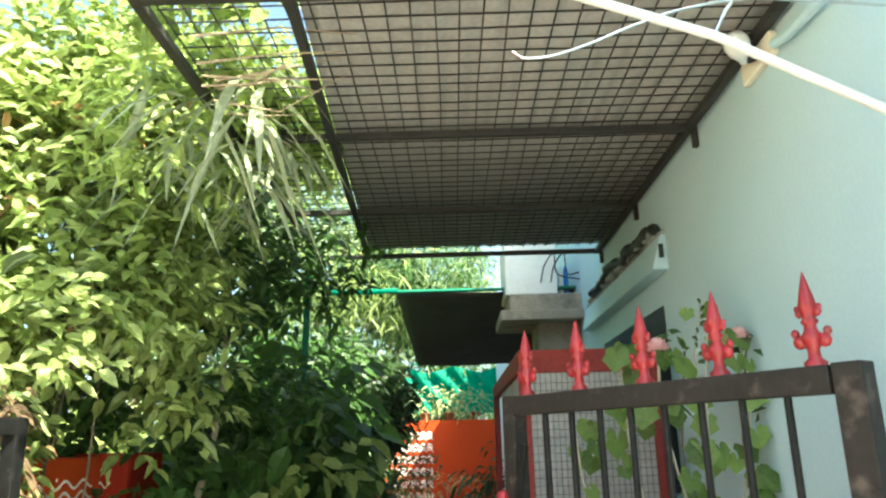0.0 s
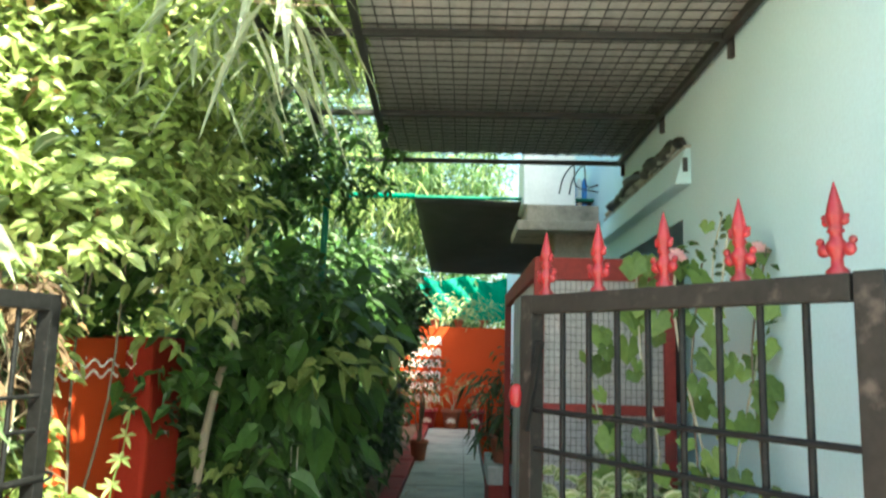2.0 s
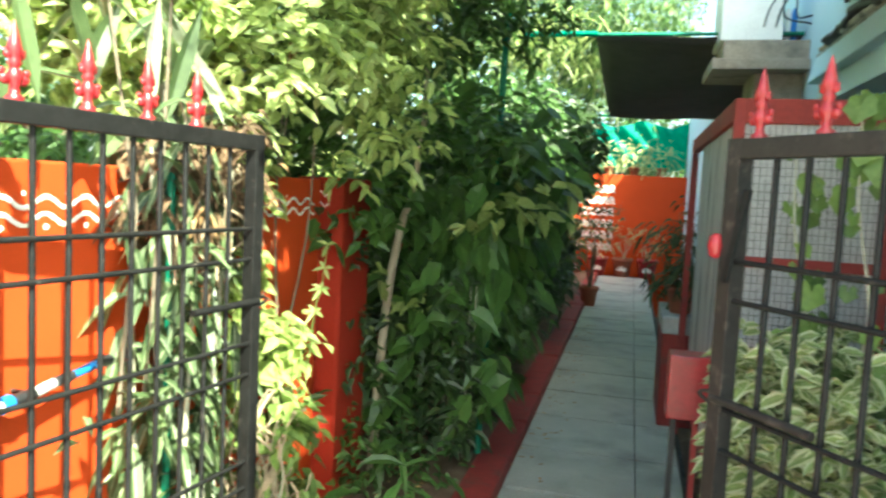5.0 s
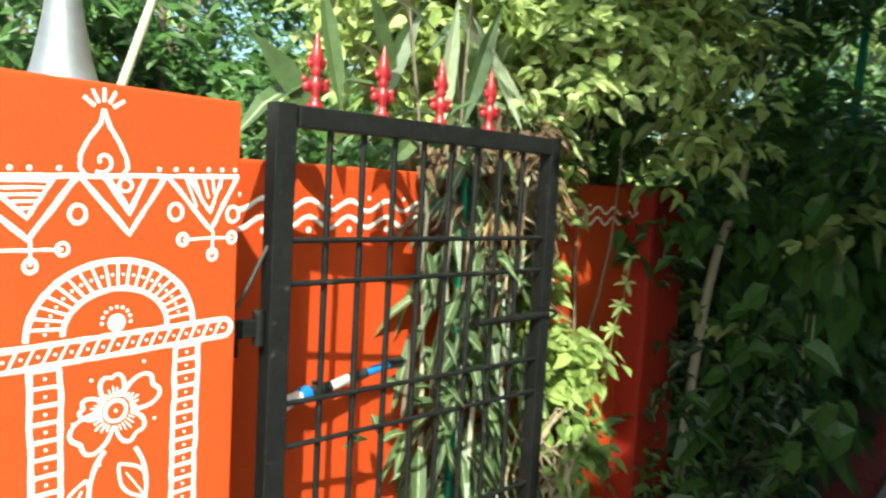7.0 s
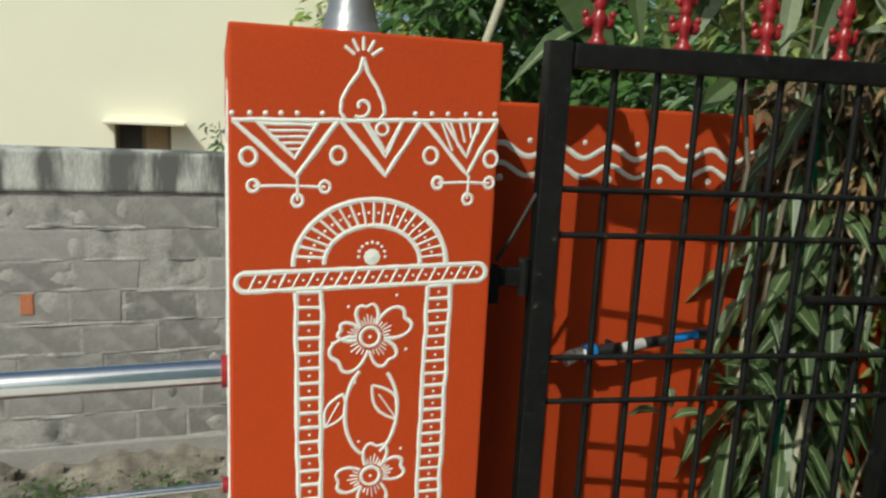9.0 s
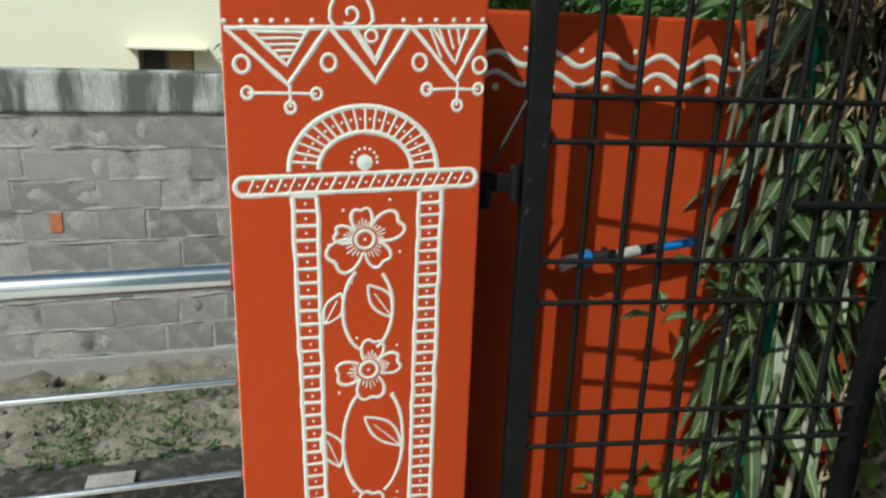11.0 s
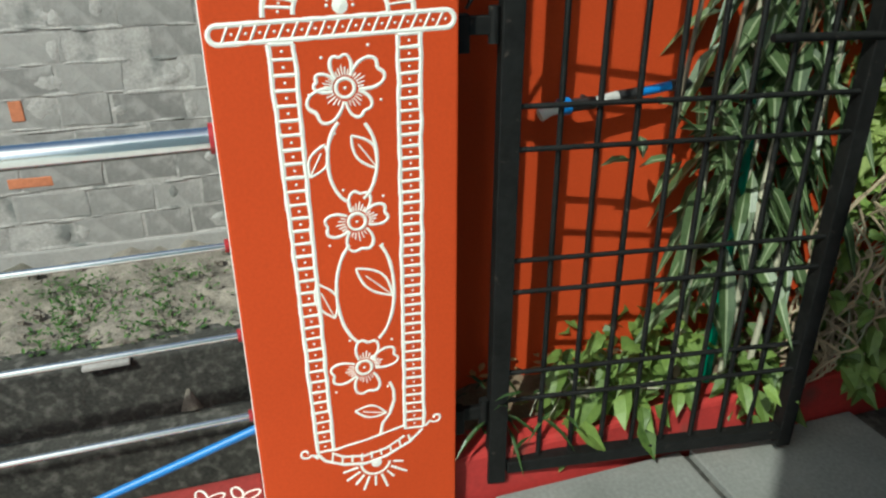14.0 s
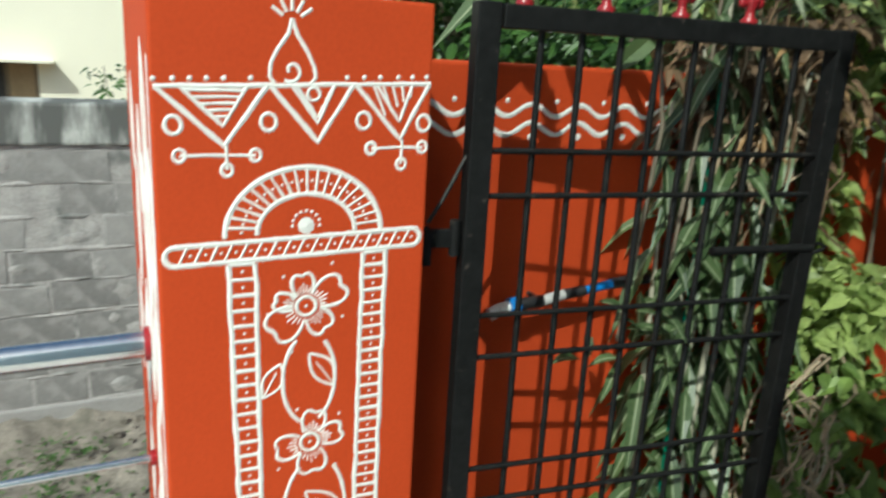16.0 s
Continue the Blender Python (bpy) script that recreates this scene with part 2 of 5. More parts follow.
def thing(name, base, label, category, group="", kind=""):
    ob = new(name)
    ob.location = base
    ob.empty_display_size = 0.1
    return tagged(ob, label, category, group, kind)


def base_of(ob):
    place = Vector((0, 0, 0))
    while ob:
        place = place + ob.location
        ob = ob.parent
    return place


def part(name, bm, mat, parent, label=""):
    """A bmesh in world places becomes one mesh under its thing or part."""
    bmesh.ops.translate(bm, verts=bm.verts, vec=-base_of(parent))
    mesh = bpy.data.meshes.new(name)
    bm.normal_update()
    bm.to_mesh(mesh)
    bm.free()
    mesh.materials.append(mat)
    ob = new(name, mesh)
    ob.parent = parent
    return tagged(ob, label) if label else ob


def raw(name, verts, faces, mat, parent=None, label="", smooth=False):
    """A mesh from generated arrays."""
    if parent:
        at = base_of(parent)
        verts = [(v[0] - at[0], v[1] - at[1], v[2] - at[2]) for v in verts]
    mesh = bpy.data.meshes.new(name)
    mesh.from_pydata(verts, [], faces)
    if smooth:
        mesh.polygons.foreach_set("use_smooth", [True] * len(faces))
    mesh.materials.append(mat)
    ob = new(name, mesh)
    if parent:
        ob.parent = parent
    return tagged(ob, label) if label else ob


def leaf_shape(verts, faces, at, along, up, length, width, droop=0.25):
    """One pointed, folded leaf: a midrib with two halves of three faces each."""
    along = along.normalized()
    side = along.cross(up)
    if side.length < 1e-3:
        side = along.orthogonal()
    side = side.normalized()
    up = side.cross(along)
    n = len(verts)
    rows = ((0.0, 0.0), (0.3, 0.42), (0.62, 0.40), (1.0, 0.0))
    for s, w in rows:
        mid = at + along * (length * s) - Vector((0, 0, droop * length * s * s))
        if w == 0:
            verts.append(tuple(mid))
        else:
            verts.append(tuple(mid - up * (0.12 * width)))
            verts.append(tuple(mid + side * (w * width) + up * 0.06 * width))
            verts.append(tuple(mid - side * (w * width) + up * 0.06 * width))
    faces += [(n, n + 1, n + 2), (n, n + 3, n + 1), (n + 1, n + 4, n + 5, n + 2), (n + 1, n + 3, n + 6, n + 4),
              (n + 4, n + 7, n + 5), (n + 4, n + 6, n + 7)]


def edged_leaf(verts, faces, mats, at, along, up, length, width, droop, heart=0.55):
    """A leaf with a green heart and a pale margin."""
    along = along.normalized()
    side = along.cross(up)
    side = side.normalized() if side.length > 1e-3 else along.orthogonal().normalized()
    up = side.cross(along)
    n = len(verts)
    for t, w in ((0.0, 0.0), (0.3, 0.42), (0.62, 0.40), (1.0, 0.0)):
        mid = at + along * (length * t) - Vector((0, 0, droop * length * t * t))
        if w == 0:
            verts.append(tuple(mid))
            continue
        for e in (-1.0, -heart, 0.0, heart, 1.0):
            verts.append(tuple(mid + side * (e * w * width) + up * (width * (0.16 * abs(e) - 0.1))))
    for k in range(4):
        edge = k in (0, 3)
        faces.append((n, n + 1 + k, n + 2 + k))
        faces.append((n + 1 + k, n + 6 + k, n + 7 + k, n + 2 + k))
        faces.append((n + 6 + k, n + 11, n + 7 + k))
        mats += [1 if edge else 0] * 3


def rnd_dir(rng, flat=0.5):
    a = rng.uniform(0, math.tau)
    z = rng.uniform(-1, 1) * flat
    return Vector((math.cos(a), math.sin(a), z)).normalized()


def crown(rng, blobs, count, size, ratio=0.5, droop=0.35, clumps=9, spread=0.13):
    """Leaves gathered on twigs: blobs are (x, y, z, rx, ry, rz); leaves sit in clumps, mostly near the blob's skin."""
    verts, faces = [], []
    weights = [b[3] * b[4] * b[5] for b in blobs]
    for _ in range(count // clumps):
        b = rng.choices(blobs, weights)[0]
        d = rnd_dir(rng, 1.0)
        r = rng.uniform(0.35, 1.0) ** 0.5
        p = Vector((b[0] + d.x * r * b[3], b[1] + d.y * r * b[4], b[2] + d.z * r * b[5]))
        twig = (d + rnd_dir(rng, 0.6) * 0.8).normalized()
        for k in range(clumps):
            at = p + twig * (spread * k / clumps) + rnd_dir(rng, 1) * spread * 0.25
            way = (twig * 0.5 + rnd_dir(rng, 0.7)).normalized()
            s = size * rng.uniform(0.6, 1.25)
            leaf_shape(verts, faces, at, way, Vector((0.55 + rng.uniform(-.45, .45), -0.55 + rng.uniform(-.45, .45), 0.75)), s, s * ratio, droop)
    return verts, faces


# ---- ground ----
bm = bmesh.new()
bmesh.ops.create_grid(bm, x_segments=2, y_segments=2, size=300)
for v in bm.verts:
    v.co.z = -0.80
solid("ground", bm, SOIL, label="bare brown earth reaching to the horizon", category="ground", kind="structure")


def heap(name, x0, x1, y0, y1, z_of, mat, rough, steps=(30, 60), **tags):
    """Uneven ground between two lines, with a skirt so that it is solid."""
    nx, ny = steps
    v, f = [], []
    for j in range(ny + 1):
        for i in range(nx + 1):
            x, y = x0 + (x1 - x0) * i / nx, y0 + (y1 - y0) * j / ny
            z = z_of(x, y) + rough * (noise.fractal((x * 5, y * 5, 3.1), 0.7, 2.2, 5))
            v.append((x, y, z))
    for j in range(ny):
        for i in range(nx):
            k = j * (nx + 1) + i
            f.append((k, k + 1, k + nx + 2, k + nx + 1))
    ob = raw(name, v, f, mat, smooth=True)
    mod = ob.modifiers.new("thick", "SOLIDIFY")
    mod.thickness, mod.offset = 0.3, -1
    return tagged(ob, **tags)


path = thing("path", (1.0, 5.0, 0), "grey concrete slab garden path with dark joints", "path", kind="structure")
bm = bmesh.new()
box(bm, (0.56, 1.6, -0.8), (1.50, 14.0, -0.028))
box(bm, (-0.03, -0.46, -0.8), (2.6, 1.6, -0.025))
part("bedding", bm, MOSS, path)
rows = [-0.45, 0.1, 0.69, 1.29, 1.95, 2.62, 3.27, 3.94, 4.60, 5.3, 6.0, 6.7, 7.4, 8.2, 9.0, 10.0, 11.0, 12.2, 13.4]
for y0, y1 in zip(rows, rows[1:]):
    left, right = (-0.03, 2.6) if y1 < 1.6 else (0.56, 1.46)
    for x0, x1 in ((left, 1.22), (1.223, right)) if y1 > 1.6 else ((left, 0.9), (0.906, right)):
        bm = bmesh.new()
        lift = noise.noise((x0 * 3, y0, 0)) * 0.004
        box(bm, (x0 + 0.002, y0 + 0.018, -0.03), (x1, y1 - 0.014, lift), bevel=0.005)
        # slabs nearest the gate get a darker grey than the rest
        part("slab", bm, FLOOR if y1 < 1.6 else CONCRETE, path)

bm = bmesh.new()
for k in range(18):
    y = 1.55 + k * 0.67
    box(bm, (0.37 + 0.008 * math.sin(k), y, -0.3), (0.555, y + 0.664, 0.055 + 0.006 * math.sin(2.3 * k)), bevel=0.018)
# this kerb keeps the darker red to stand for the shade it lies in
solid("kerb_1", bm, KERB, label="worn red painted kerb beside the path, toned dark for shade", category="kerb", kind="structure")
bm = bmesh.new()
box(bm, (-0.15, 0.0, -0.3), (-0.045, 1.56, 0.135), bevel=0.015)
box(bm, (-0.15, 1.56, -0.3), (0.37, 1.66, 0.12), bevel=0.015)
solid("kerb_2", bm, KERB_SUNLIT, label="red painted kerb in front of the climbing plants", category="kerb", kind="structure")
heap("soil_bed", -0.60, -0.14, 0.0, 1.6, lambda x, y: 0.12 + 0.12 * min(1, max(0, (-x - 0.14) * 6)), SOIL, 0.03, (40, 40),
     label="dry brown soil of the planting bed", category="soil", kind="structure")
heap("soil_bed", -0.60, 0.38, 1.6, 14.0, lambda x, y: 0.02 + 0.1 * min(1, max(0, -x)), SOIL, 0.035, (40, 90),
     label="dry brown soil under the shrubs", category="soil", kind="structure")

apron = thing("apron", (0.3, -1.5, 0), "dark red floor with a white looped floor drawing", "floor", kind="structure")
bm = bmesh.new()
box(bm, (-0.31, -1.15, -0.8), (-0.10, -0.451, 0.0), bevel=0.01)
part("slab", bm, KERB, apron)
bm = bmesh.new()
box(bm, (-0.10, -7.0, -0.8), (7.0, -0.451, -0.004))
box(bm, (-0.31, -7.0, -0.8), (-0.10, -1.15, -0.004))
solid("pavement", bm, PAVING, label="grey concrete pavement outside the gate", category="pavement", kind="structure")

# ---- white line paintings ----


def stroke(bm, line, width, place, closed=False, height=0.0016):
    """A raised line of paint: a strip with a low crown, laid by place(u, v, h)."""
    pts = [Vector((p[0], p[1])) for p in line]
    n = len(pts)
    rows = []
    for i, p in enumerate(pts):
        q0 = pts[(i - 1) % n] if closed or i else p
        q1 = pts[(i + 1) % n] if closed or i < n - 1 else p
        d = q1 - q0
        d = d.normalized() if d.length > 1e-6 else Vector((1, 0))
        side = Vector((-d.y, d.x)) * width * 0.5 * (1 + 0.28 * noise.noise((p.x * 60, p.y * 60, 0.5)))
        rows.append([bm.verts.new(place(*(p + side), 0.0003)), bm.verts.new(place(*p, height)), bm.verts.new(place(*(p - side), 0.0003))])
    for i in range(n if closed else n - 1):
        a, b = rows[i], rows[(i + 1) % n]
        bm.faces.new((a[0], a[1], b[1], b[0]))
        bm.faces.new((a[1], a[2], b[2], b[1]))
    return bm


def dense(line, step=0.008, shake=0.0012):
    """Points along a line at even steps with an unsteady hand."""
    out = []
    for a, b in zip(line, line[1:]):
        a, b = Vector(a), Vector(b)
        k = max(1, int((b - a).length / step))
        out += [a + (b - a) * (i / k) for i in range(k)]
    out.append(Vector(line[-1]))
    return [p + Vector((noise.noise((p.x * 25, p.y * 25, 1)), noise.noise((p.x * 25, p.y * 25, 7)))) * shake for p in out]


def ring(cu, cv, ru, rv=None, a0=0, a1=360, n=20):
    rv = rv or ru
    return [(cu + ru * math.cos(radians(a0 + (a1 - a0) * i / n)), cv + rv * math.sin(radians(a0 + (a1 - a0) * i / n))) for i in range(n + 1)]


def dab(bm, u, v, r, place):
    """A dot of paint."""
    mid = bm.verts.new(place(u, v, 0.0022))
    rim = [bm.verts.new(place(u + r * math.cos(k * math.tau / 10), v + r * math.sin(k * math.tau / 10), 0.0003)) for k in range(10)]
    for k in range(10):
        bm.faces.new((mid, rim[k], rim[(k + 1) % 10]))


def front(u, v, h):
    return (h, u, v)


def side_face(u, v, h):
    return (u, -0.45 - h, v)


def wall_face(u, v, h):
    return (-0.25 + h, u, v)


def flower(bm, cu, cv, petals, place, core=0.017):
    for angle, reach, spread in petals:
        pts = []
        for i in range(25):
            s = -1 + i / 12
            a = radians(angle + s * spread)
            r = 0.024 + (reach - 0.024) * (1 - abs(s) ** 3.2) * (1 - 0.16 * math.exp(-(s / 0.22) ** 2))
            pts.append((cu + r * math.cos(a), cv + r * math.sin(a)))
        stroke(bm, dense(pts, 0.006), 0.0062, place)
        for k in range(5):
            a = radians(angle + (k - 2) * spread * 0.3)
            r1 = 0.030 + 0.012 * (1 - abs(k - 2) / 3)
            stroke(bm, [(cu + 0.023 * math.cos(a), cv + 0.023 * math.sin(a)), (cu + r1 * math.cos(a), cv + r1 * math.sin(a))], 0.0026, place)
        a = radians(angle + spread * 0.8)
        dab(bm, cu + (reach + 0.008) * math.cos(a), cv + (reach + 0.008) * math.sin(a), 0.0028, place)
    stroke(bm, ring(cu, cv, core), 0.007, place)
    dab(bm, cu, cv, 0.003, place)


def leaf_line(bm, a, b, bulge, place):
    """A pointed leaf outline with its midrib."""
    a, b = Vector(a), Vector(b)
    d = b - a
    n = Vector((-d.y, d.x))
    for s in (bulge, -bulge * 0.8):
        stroke(bm, dense([a + d * t + n * (s * math.sin(math.pi * t)) for t in [i / 10 for i in range(11)]], 0.01, 0.0005), 0.005, place)
    stroke(bm, dense([a + d * 0.25, b], 0.01, 0.001), 0.003, place)


def ladder(bm, a0, a1, b0, b1, count, place, slant=0.0, width=0.0065, edge=0.0085):
    """Two lines joined by many rungs, with a dot in every cell."""
    a0, a1, b0, b1 = map(Vector, (a0, a1, b0, b1))
    stroke(bm, dense([a0, a1], 0.012, 0.0022), edge, place)
    stroke(bm, dense([b0, b1], 0.012, 0.0022), edge, place)
    for k in range(count + 1):
        t = k / count
        p, q = a0.lerp(a1, min(1, t + slant)), b0.lerp(b1, max(0, t - slant))
        stroke(bm, dense([p, q], 0.01, 0.0008), width, place)
        if k < count:
            m = a0.lerp(a1, t + 0.5 / count).lerp(b0.lerp(b1, t + 0.5 / count), 0.5)
            dab(bm, m.x, m.y, 0.0026, place)


def painted(name, parent, draw):
    bm = bmesh.new()
    draw(bm)
    part(name, bm, WHITE_PAINT, parent, "white painted line drawing")


# ---- gate pillar ----
pillar = thing("gate_pillar", (-0.22, -0.22, 0), "terracotta red gate pillar with white painted folk motifs", "pillar")
bm = bmesh.new()
box(bm, (-0.68, -0.45, -0.3), (0, 0, 1.602), bevel=0.005)
part("shaft", bm, RED, pillar)


def draw_border(bm):
    line = lambda u: 1.4715 + (u + 0.004) * 0.04
    stroke(bm, dense([(-0.446, line(-0.446)), (-0.003, line(-0.003))]), 0.0075, front)
    for u in (-0.445, -0.418, -0.394, -0.370, -0.345, -0.305, -0.151, -0.122, -0.094, -0.062, -0.036, -0.010):
        dab(bm, u, line(u) + 0.011, 0.0042, front)
    for u0, u1, ua, va in ((-0.444, -0.279, -0.346, 1.367), (-0.276, -0.139, -0.198, 1.373), (-0.136, -0.005, -0.055, 1.377)):
        stroke(bm, dense([(u0, line(u0)), (ua, va), (u1, line(u1))]), 0.008, front)
        c = (u0 + u1) / 2
        stroke(bm, dense([(u0 + 0.036, line(u0)), (ua + 0.1 * (c - ua), va + 0.03), (u1 - 0.03, line(u1))]), 0.006, front)
    for k in range(5):
        t = 0.12 + k * 0.17
        v = line(-0.36) - 0.058 * t
        stroke(bm, dense([(-0.408 + 0.062 * t, v), (-0.309 - 0.036 * t, v + 0.001)], shake=0.0015), 0.0048, front)
    for k in range(5):
        u = -0.105 + k * 0.017
        stroke(bm, dense([(u, line(u) - 0.003), (u + 0.022 - 0.006 * k, line(u) - 0.05 + 0.007 * k)]), 0.0048, front)
    stroke(bm, dense([(-0.235, line(-0.2)), (-0.2, 1.412), (-0.172, line(-0.2))]), 0.005, front)
    for u, v in ((-0.42, 1.398), (-0.278, 1.404), (-0.121, 1.408), (-0.012, 1.405)):
        stroke(bm, ring(u, v, 0.012, 0.0135), 0.0062, front)
    for a, b, c, up in (((-0.413, 1.352), (-0.299, 1.352), (-0.343, 1.329), 1.367), ((-0.107, 1.362), (-0.013, 1.364), (-0.051, 1.335), 1.377)):
        stroke(bm, dense([a, b]), 0.005, front)
        stroke(bm, dense([(c[0], up), c]), 0.005, front)
        for p in (a, b, c):
            stroke(bm, ring(p[0], p[1], 0.0085, 0.0095), 0.006, front)


def draw_drop(bm):
    left = [(-0.241, 1.562), (-0.246, 1.54), (-0.262, 1.517), (-0.274, 1.493), (-0.276, 1.474), (-0.268, 1.462)]
    right = [(-0.241, 1.562), (-0.232, 1.537), (-0.216, 1.513), (-0.205, 1.491), (-0.203, 1.474), (-0.213, 1.462)]
    for line in (left, right):
        stroke(bm, dense(line, 0.006), 0.006, front)
    spiral = [(-0.242 + (0.019 - 0.0011 * i) * math.cos(0.42 * i - 2.2), 1.484 + (0.019 - 0.0011 * i) * math.sin(0.42 * i - 2.2)) for i in range(15)]
    stroke(bm, spiral, 0.006, front)
    stroke(bm, ring(-0.206, 1.449, 0.010), 0.005, front)
    for a in (35, 62, 90, 118, 145):
        c, s = math.cos(radians(a)), math.sin(radians(a))
        for r0, r1 in ((0.017, 0.038),):
            stroke(bm, [(-0.241 + r0 * c, 1.556 + r0 * s), (-0.241 + r1 * c, 1.556 + r1 * s)], 0.006, front)


def draw_arch(bm):
    outer, inner = ring(-0.217, 1.219, 0.132, 0.113, 180, 0, 30), ring(-0.215, 1.222, 0.083, 0.066, 180, 0, 30)
    stroke(bm, outer, 0.0095, front)
    stroke(bm, inner, 0.0085, front)
    for k in range(1, 20):
        a = math.pi * k / 20
        p = (-0.217 + 0.130 * math.cos(a), 1.219 + 0.112 * math.sin(a))
        q = (-0.215 + 0.084 * math.cos(a), 1.222 + 0.067 * math.sin(a))
        stroke(bm, dense([p, q]), 0.0045, front)
        b = a + math.pi / 40
        dab(bm, -0.216 + 0.107 * math.cos(b), 1.22 + 0.09 * math.sin(b), 0.0026, front)
    dab(bm, -0.217, 1.234, 0.0145, front)
    for k in range(9):
        a = radians(-5 + k * 23.7)
        dab(bm, -0.217 + 0.023 * math.cos(a), 1.236 + 0.023 * math.sin(a), 0.003, front)


def draw_lintel(bm):
    mid = lambda u: 1.193 + (u + 0.434) * 0.027
    top = [(u, mid(u) + 0.0155) for u in [-0.425 + 0.01 * i for i in range(41)]]
    low = [(u, mid(u) - 0.0155) for u, _ in top][::-1]
    end0 = ring(-0.425, mid(-0.425), 0.0155, 0.0155, 270, 90, 8)
    end1 = ring(-0.025, mid(-0.025), 0.0155, 0.0155, 90, -90, 8)
    stroke(bm, top + end1[1:-1] + low + end0[1:-1], 0.0085, front, closed=True)
    for k in range(17):
        u = -0.415 + k * 0.0235
        stroke(bm, dense([(u - 0.005, mid(u) - 0.013), (u + 0.008, mid(u) + 0.013)]), 0.0045, front)
        dab(bm, u + 0.013, mid(u), 0.0026, front)


def draw_flower_one(bm):
    flower(bm, -0.216, 1.092, ((98, 0.060, 34), (28, 0.078, 38), (-52, 0.062, 38), (-142, 0.078, 44), (165, 0.058, 28)), front)


def draw_flower_two(bm):
    flower(bm, -0.208, 0.830, ((80, 0.064, 36), (14, 0.064, 34), (-84, 0.066, 44), (-174, 0.064, 40)), front)


def draw_flower_three(bm):
    flower(bm, -0.210, 0.489, ((80, 0.070, 38), (18, 0.078, 32), (-84, 0.070, 42), (-172, 0.074, 38)), front)


def draw_stems(bm):
    for cu, cv, ru, rv in ((-0.210, 0.955, 0.047, 0.085), (-0.198, 0.672, 0.060, 0.125)):
        stroke(bm, dense(ring(cu, cv, ru, rv, 118, 250, 26), 0.01, 0.001), 0.007, front)
        stroke(bm, dense(ring(cu, cv, ru, rv, 55, -68, 26), 0.01, 0.001), 0.007, front)
    stroke(bm, dense([(-0.156, 0.440), (-0.147, 0.415), (-0.147, 0.388), (-0.158, 0.355), (-0.176, 0.330), (-0.182, 0.300)], 0.008), 0.007, front)
    leaf_line(bm, (-0.210, 1.003), (-0.163, 0.935), 0.26, front)
    leaf_line(bm, (-0.260, 0.990), (-0.291, 0.930), 0.28, front)
    leaf_line(bm, (-0.216, 0.728), (-0.141, 0.655), 0.22, front)
    leaf_line(bm, (-0.297, 0.706), (-0.265, 0.622), 0.26, front)
    leaf_line(bm, (-0.236, 0.378), (-0.166, 0.358), 0.24, front)


def draw_left_column(bm):
    ladder(bm, (-0.344, 1.175), (-0.325, 0.285), (-0.301, 1.175), (-0.290, 0.285), 33, front)


def draw_right_column(bm):
    ladder(bm, (-0.116, 1.18), (-0.124, 0.303), (-0.074, 1.182), (-0.079, 0.298), 38, front)


def draw_foot(bm):
    arc = [(-0.328, 0.283), (-0.31, 0.258), (-0.27, 0.236), (-0.22, 0.226), (-0.17, 0.236), (-0.115, 0.262), (-0.082, 0.292)]
    arc2 = [(-0.295, 0.277), (-0.27, 0.258), (-0.22, 0.249), (-0.17, 0.258), (-0.125, 0.283)]
    stroke(bm, dense(arc), 0.0075, front)
    stroke(bm, dense(arc2), 0.006, front)
    stroke(bm, dense([(-0.29, 0.283), (-0.205, 0.296), (-0.122, 0.313)]), 0.006, front)
    for k in range(9):
        t = k / 8
        u = -0.292 + 0.175 * t
        drop = 0.02 * (1 - (2 * t - 1) ** 2)
        stroke(bm, [(u, 0.272 - drop + 0.012 * t), (u - 0.004 + 0.008 * t, 0.247 - drop * 0.7 + 0.02 * t * t)], 0.005, front)
    for cu, cv, s in ((-0.352, 0.289, 1), (-0.050, 0.318, -1)):
        curl = [(cu - s * (0.015 - 0.0009 * i) * math.cos(0.5 * i + 3.6) * 1, cv + (0.015 - 0.0009 * i) * math.sin(0.5 * i + 3.6)) for i in range(13)]
        stroke(bm, curl, 0.0055, front)
        stroke(bm, dense([(curl[0][0], curl[0][1]), (cu + s * 0.026, cv - 0.020)]), 0.006, front)


def draw_sun(bm):
    stroke(bm, ring(-0.196, 0.226, 0.034, 0.036, 180, 350, 14), 0.006, front)
    dab(bm, -0.194, 0.222, 0.013, front)
    for k in range(9):
        a = radians(190 + k * 19.5)
        c, s = math.cos(a), math.sin(a)
        r = 0.078 + 0.012 * math.sin(3 * k)
        stroke(bm, [(-0.196 + 0.042 * c, 0.226 + 0.042 * s), (-0.196 + r * c, 0.226 + r * s)], 0.006, front)


def draw_side(bm):
    for cv, h, cu in ((1.40, 0.12, -0.16), (1.22, 0.13, -0.09), (1.20, 0.12, -0.24), (1.18, 0.13, -0.17), (0.98, 0.12, -0.10), (0.98, 0.13, -0.22), (0.95, 0.11, -0.33),
                      (0.75, 0.12, -0.16), (0.55, 0.11, -0.10), (0.55, 0.11, -0.23), (0.32, 0.12, -0.16), (1.3, 0.1, -0.32), (1.15, 0.14, -0.45), (0.85, 0.13, -0.40), (0.9, 0.12, -0.55), (1.35, 0.1, -0.52), (0.6, 0.12, -0.42)):
        for w in (0.045, 0.022):
            left = [(cu + w * math.sin(math.pi * t), cv - h + 2 * h * t) for t in [i / 12 for i in range(13)]]
            right = [(2 * cu - u, v) for u, v in left]
            stroke(bm, left, 0.014, side_face)
            stroke(bm, right, 0.014, side_face)
    stroke(bm, dense([(-0.035, 0.05), (-0.035, 1.5)], 0.02, 0.003), 0.010, side_face)


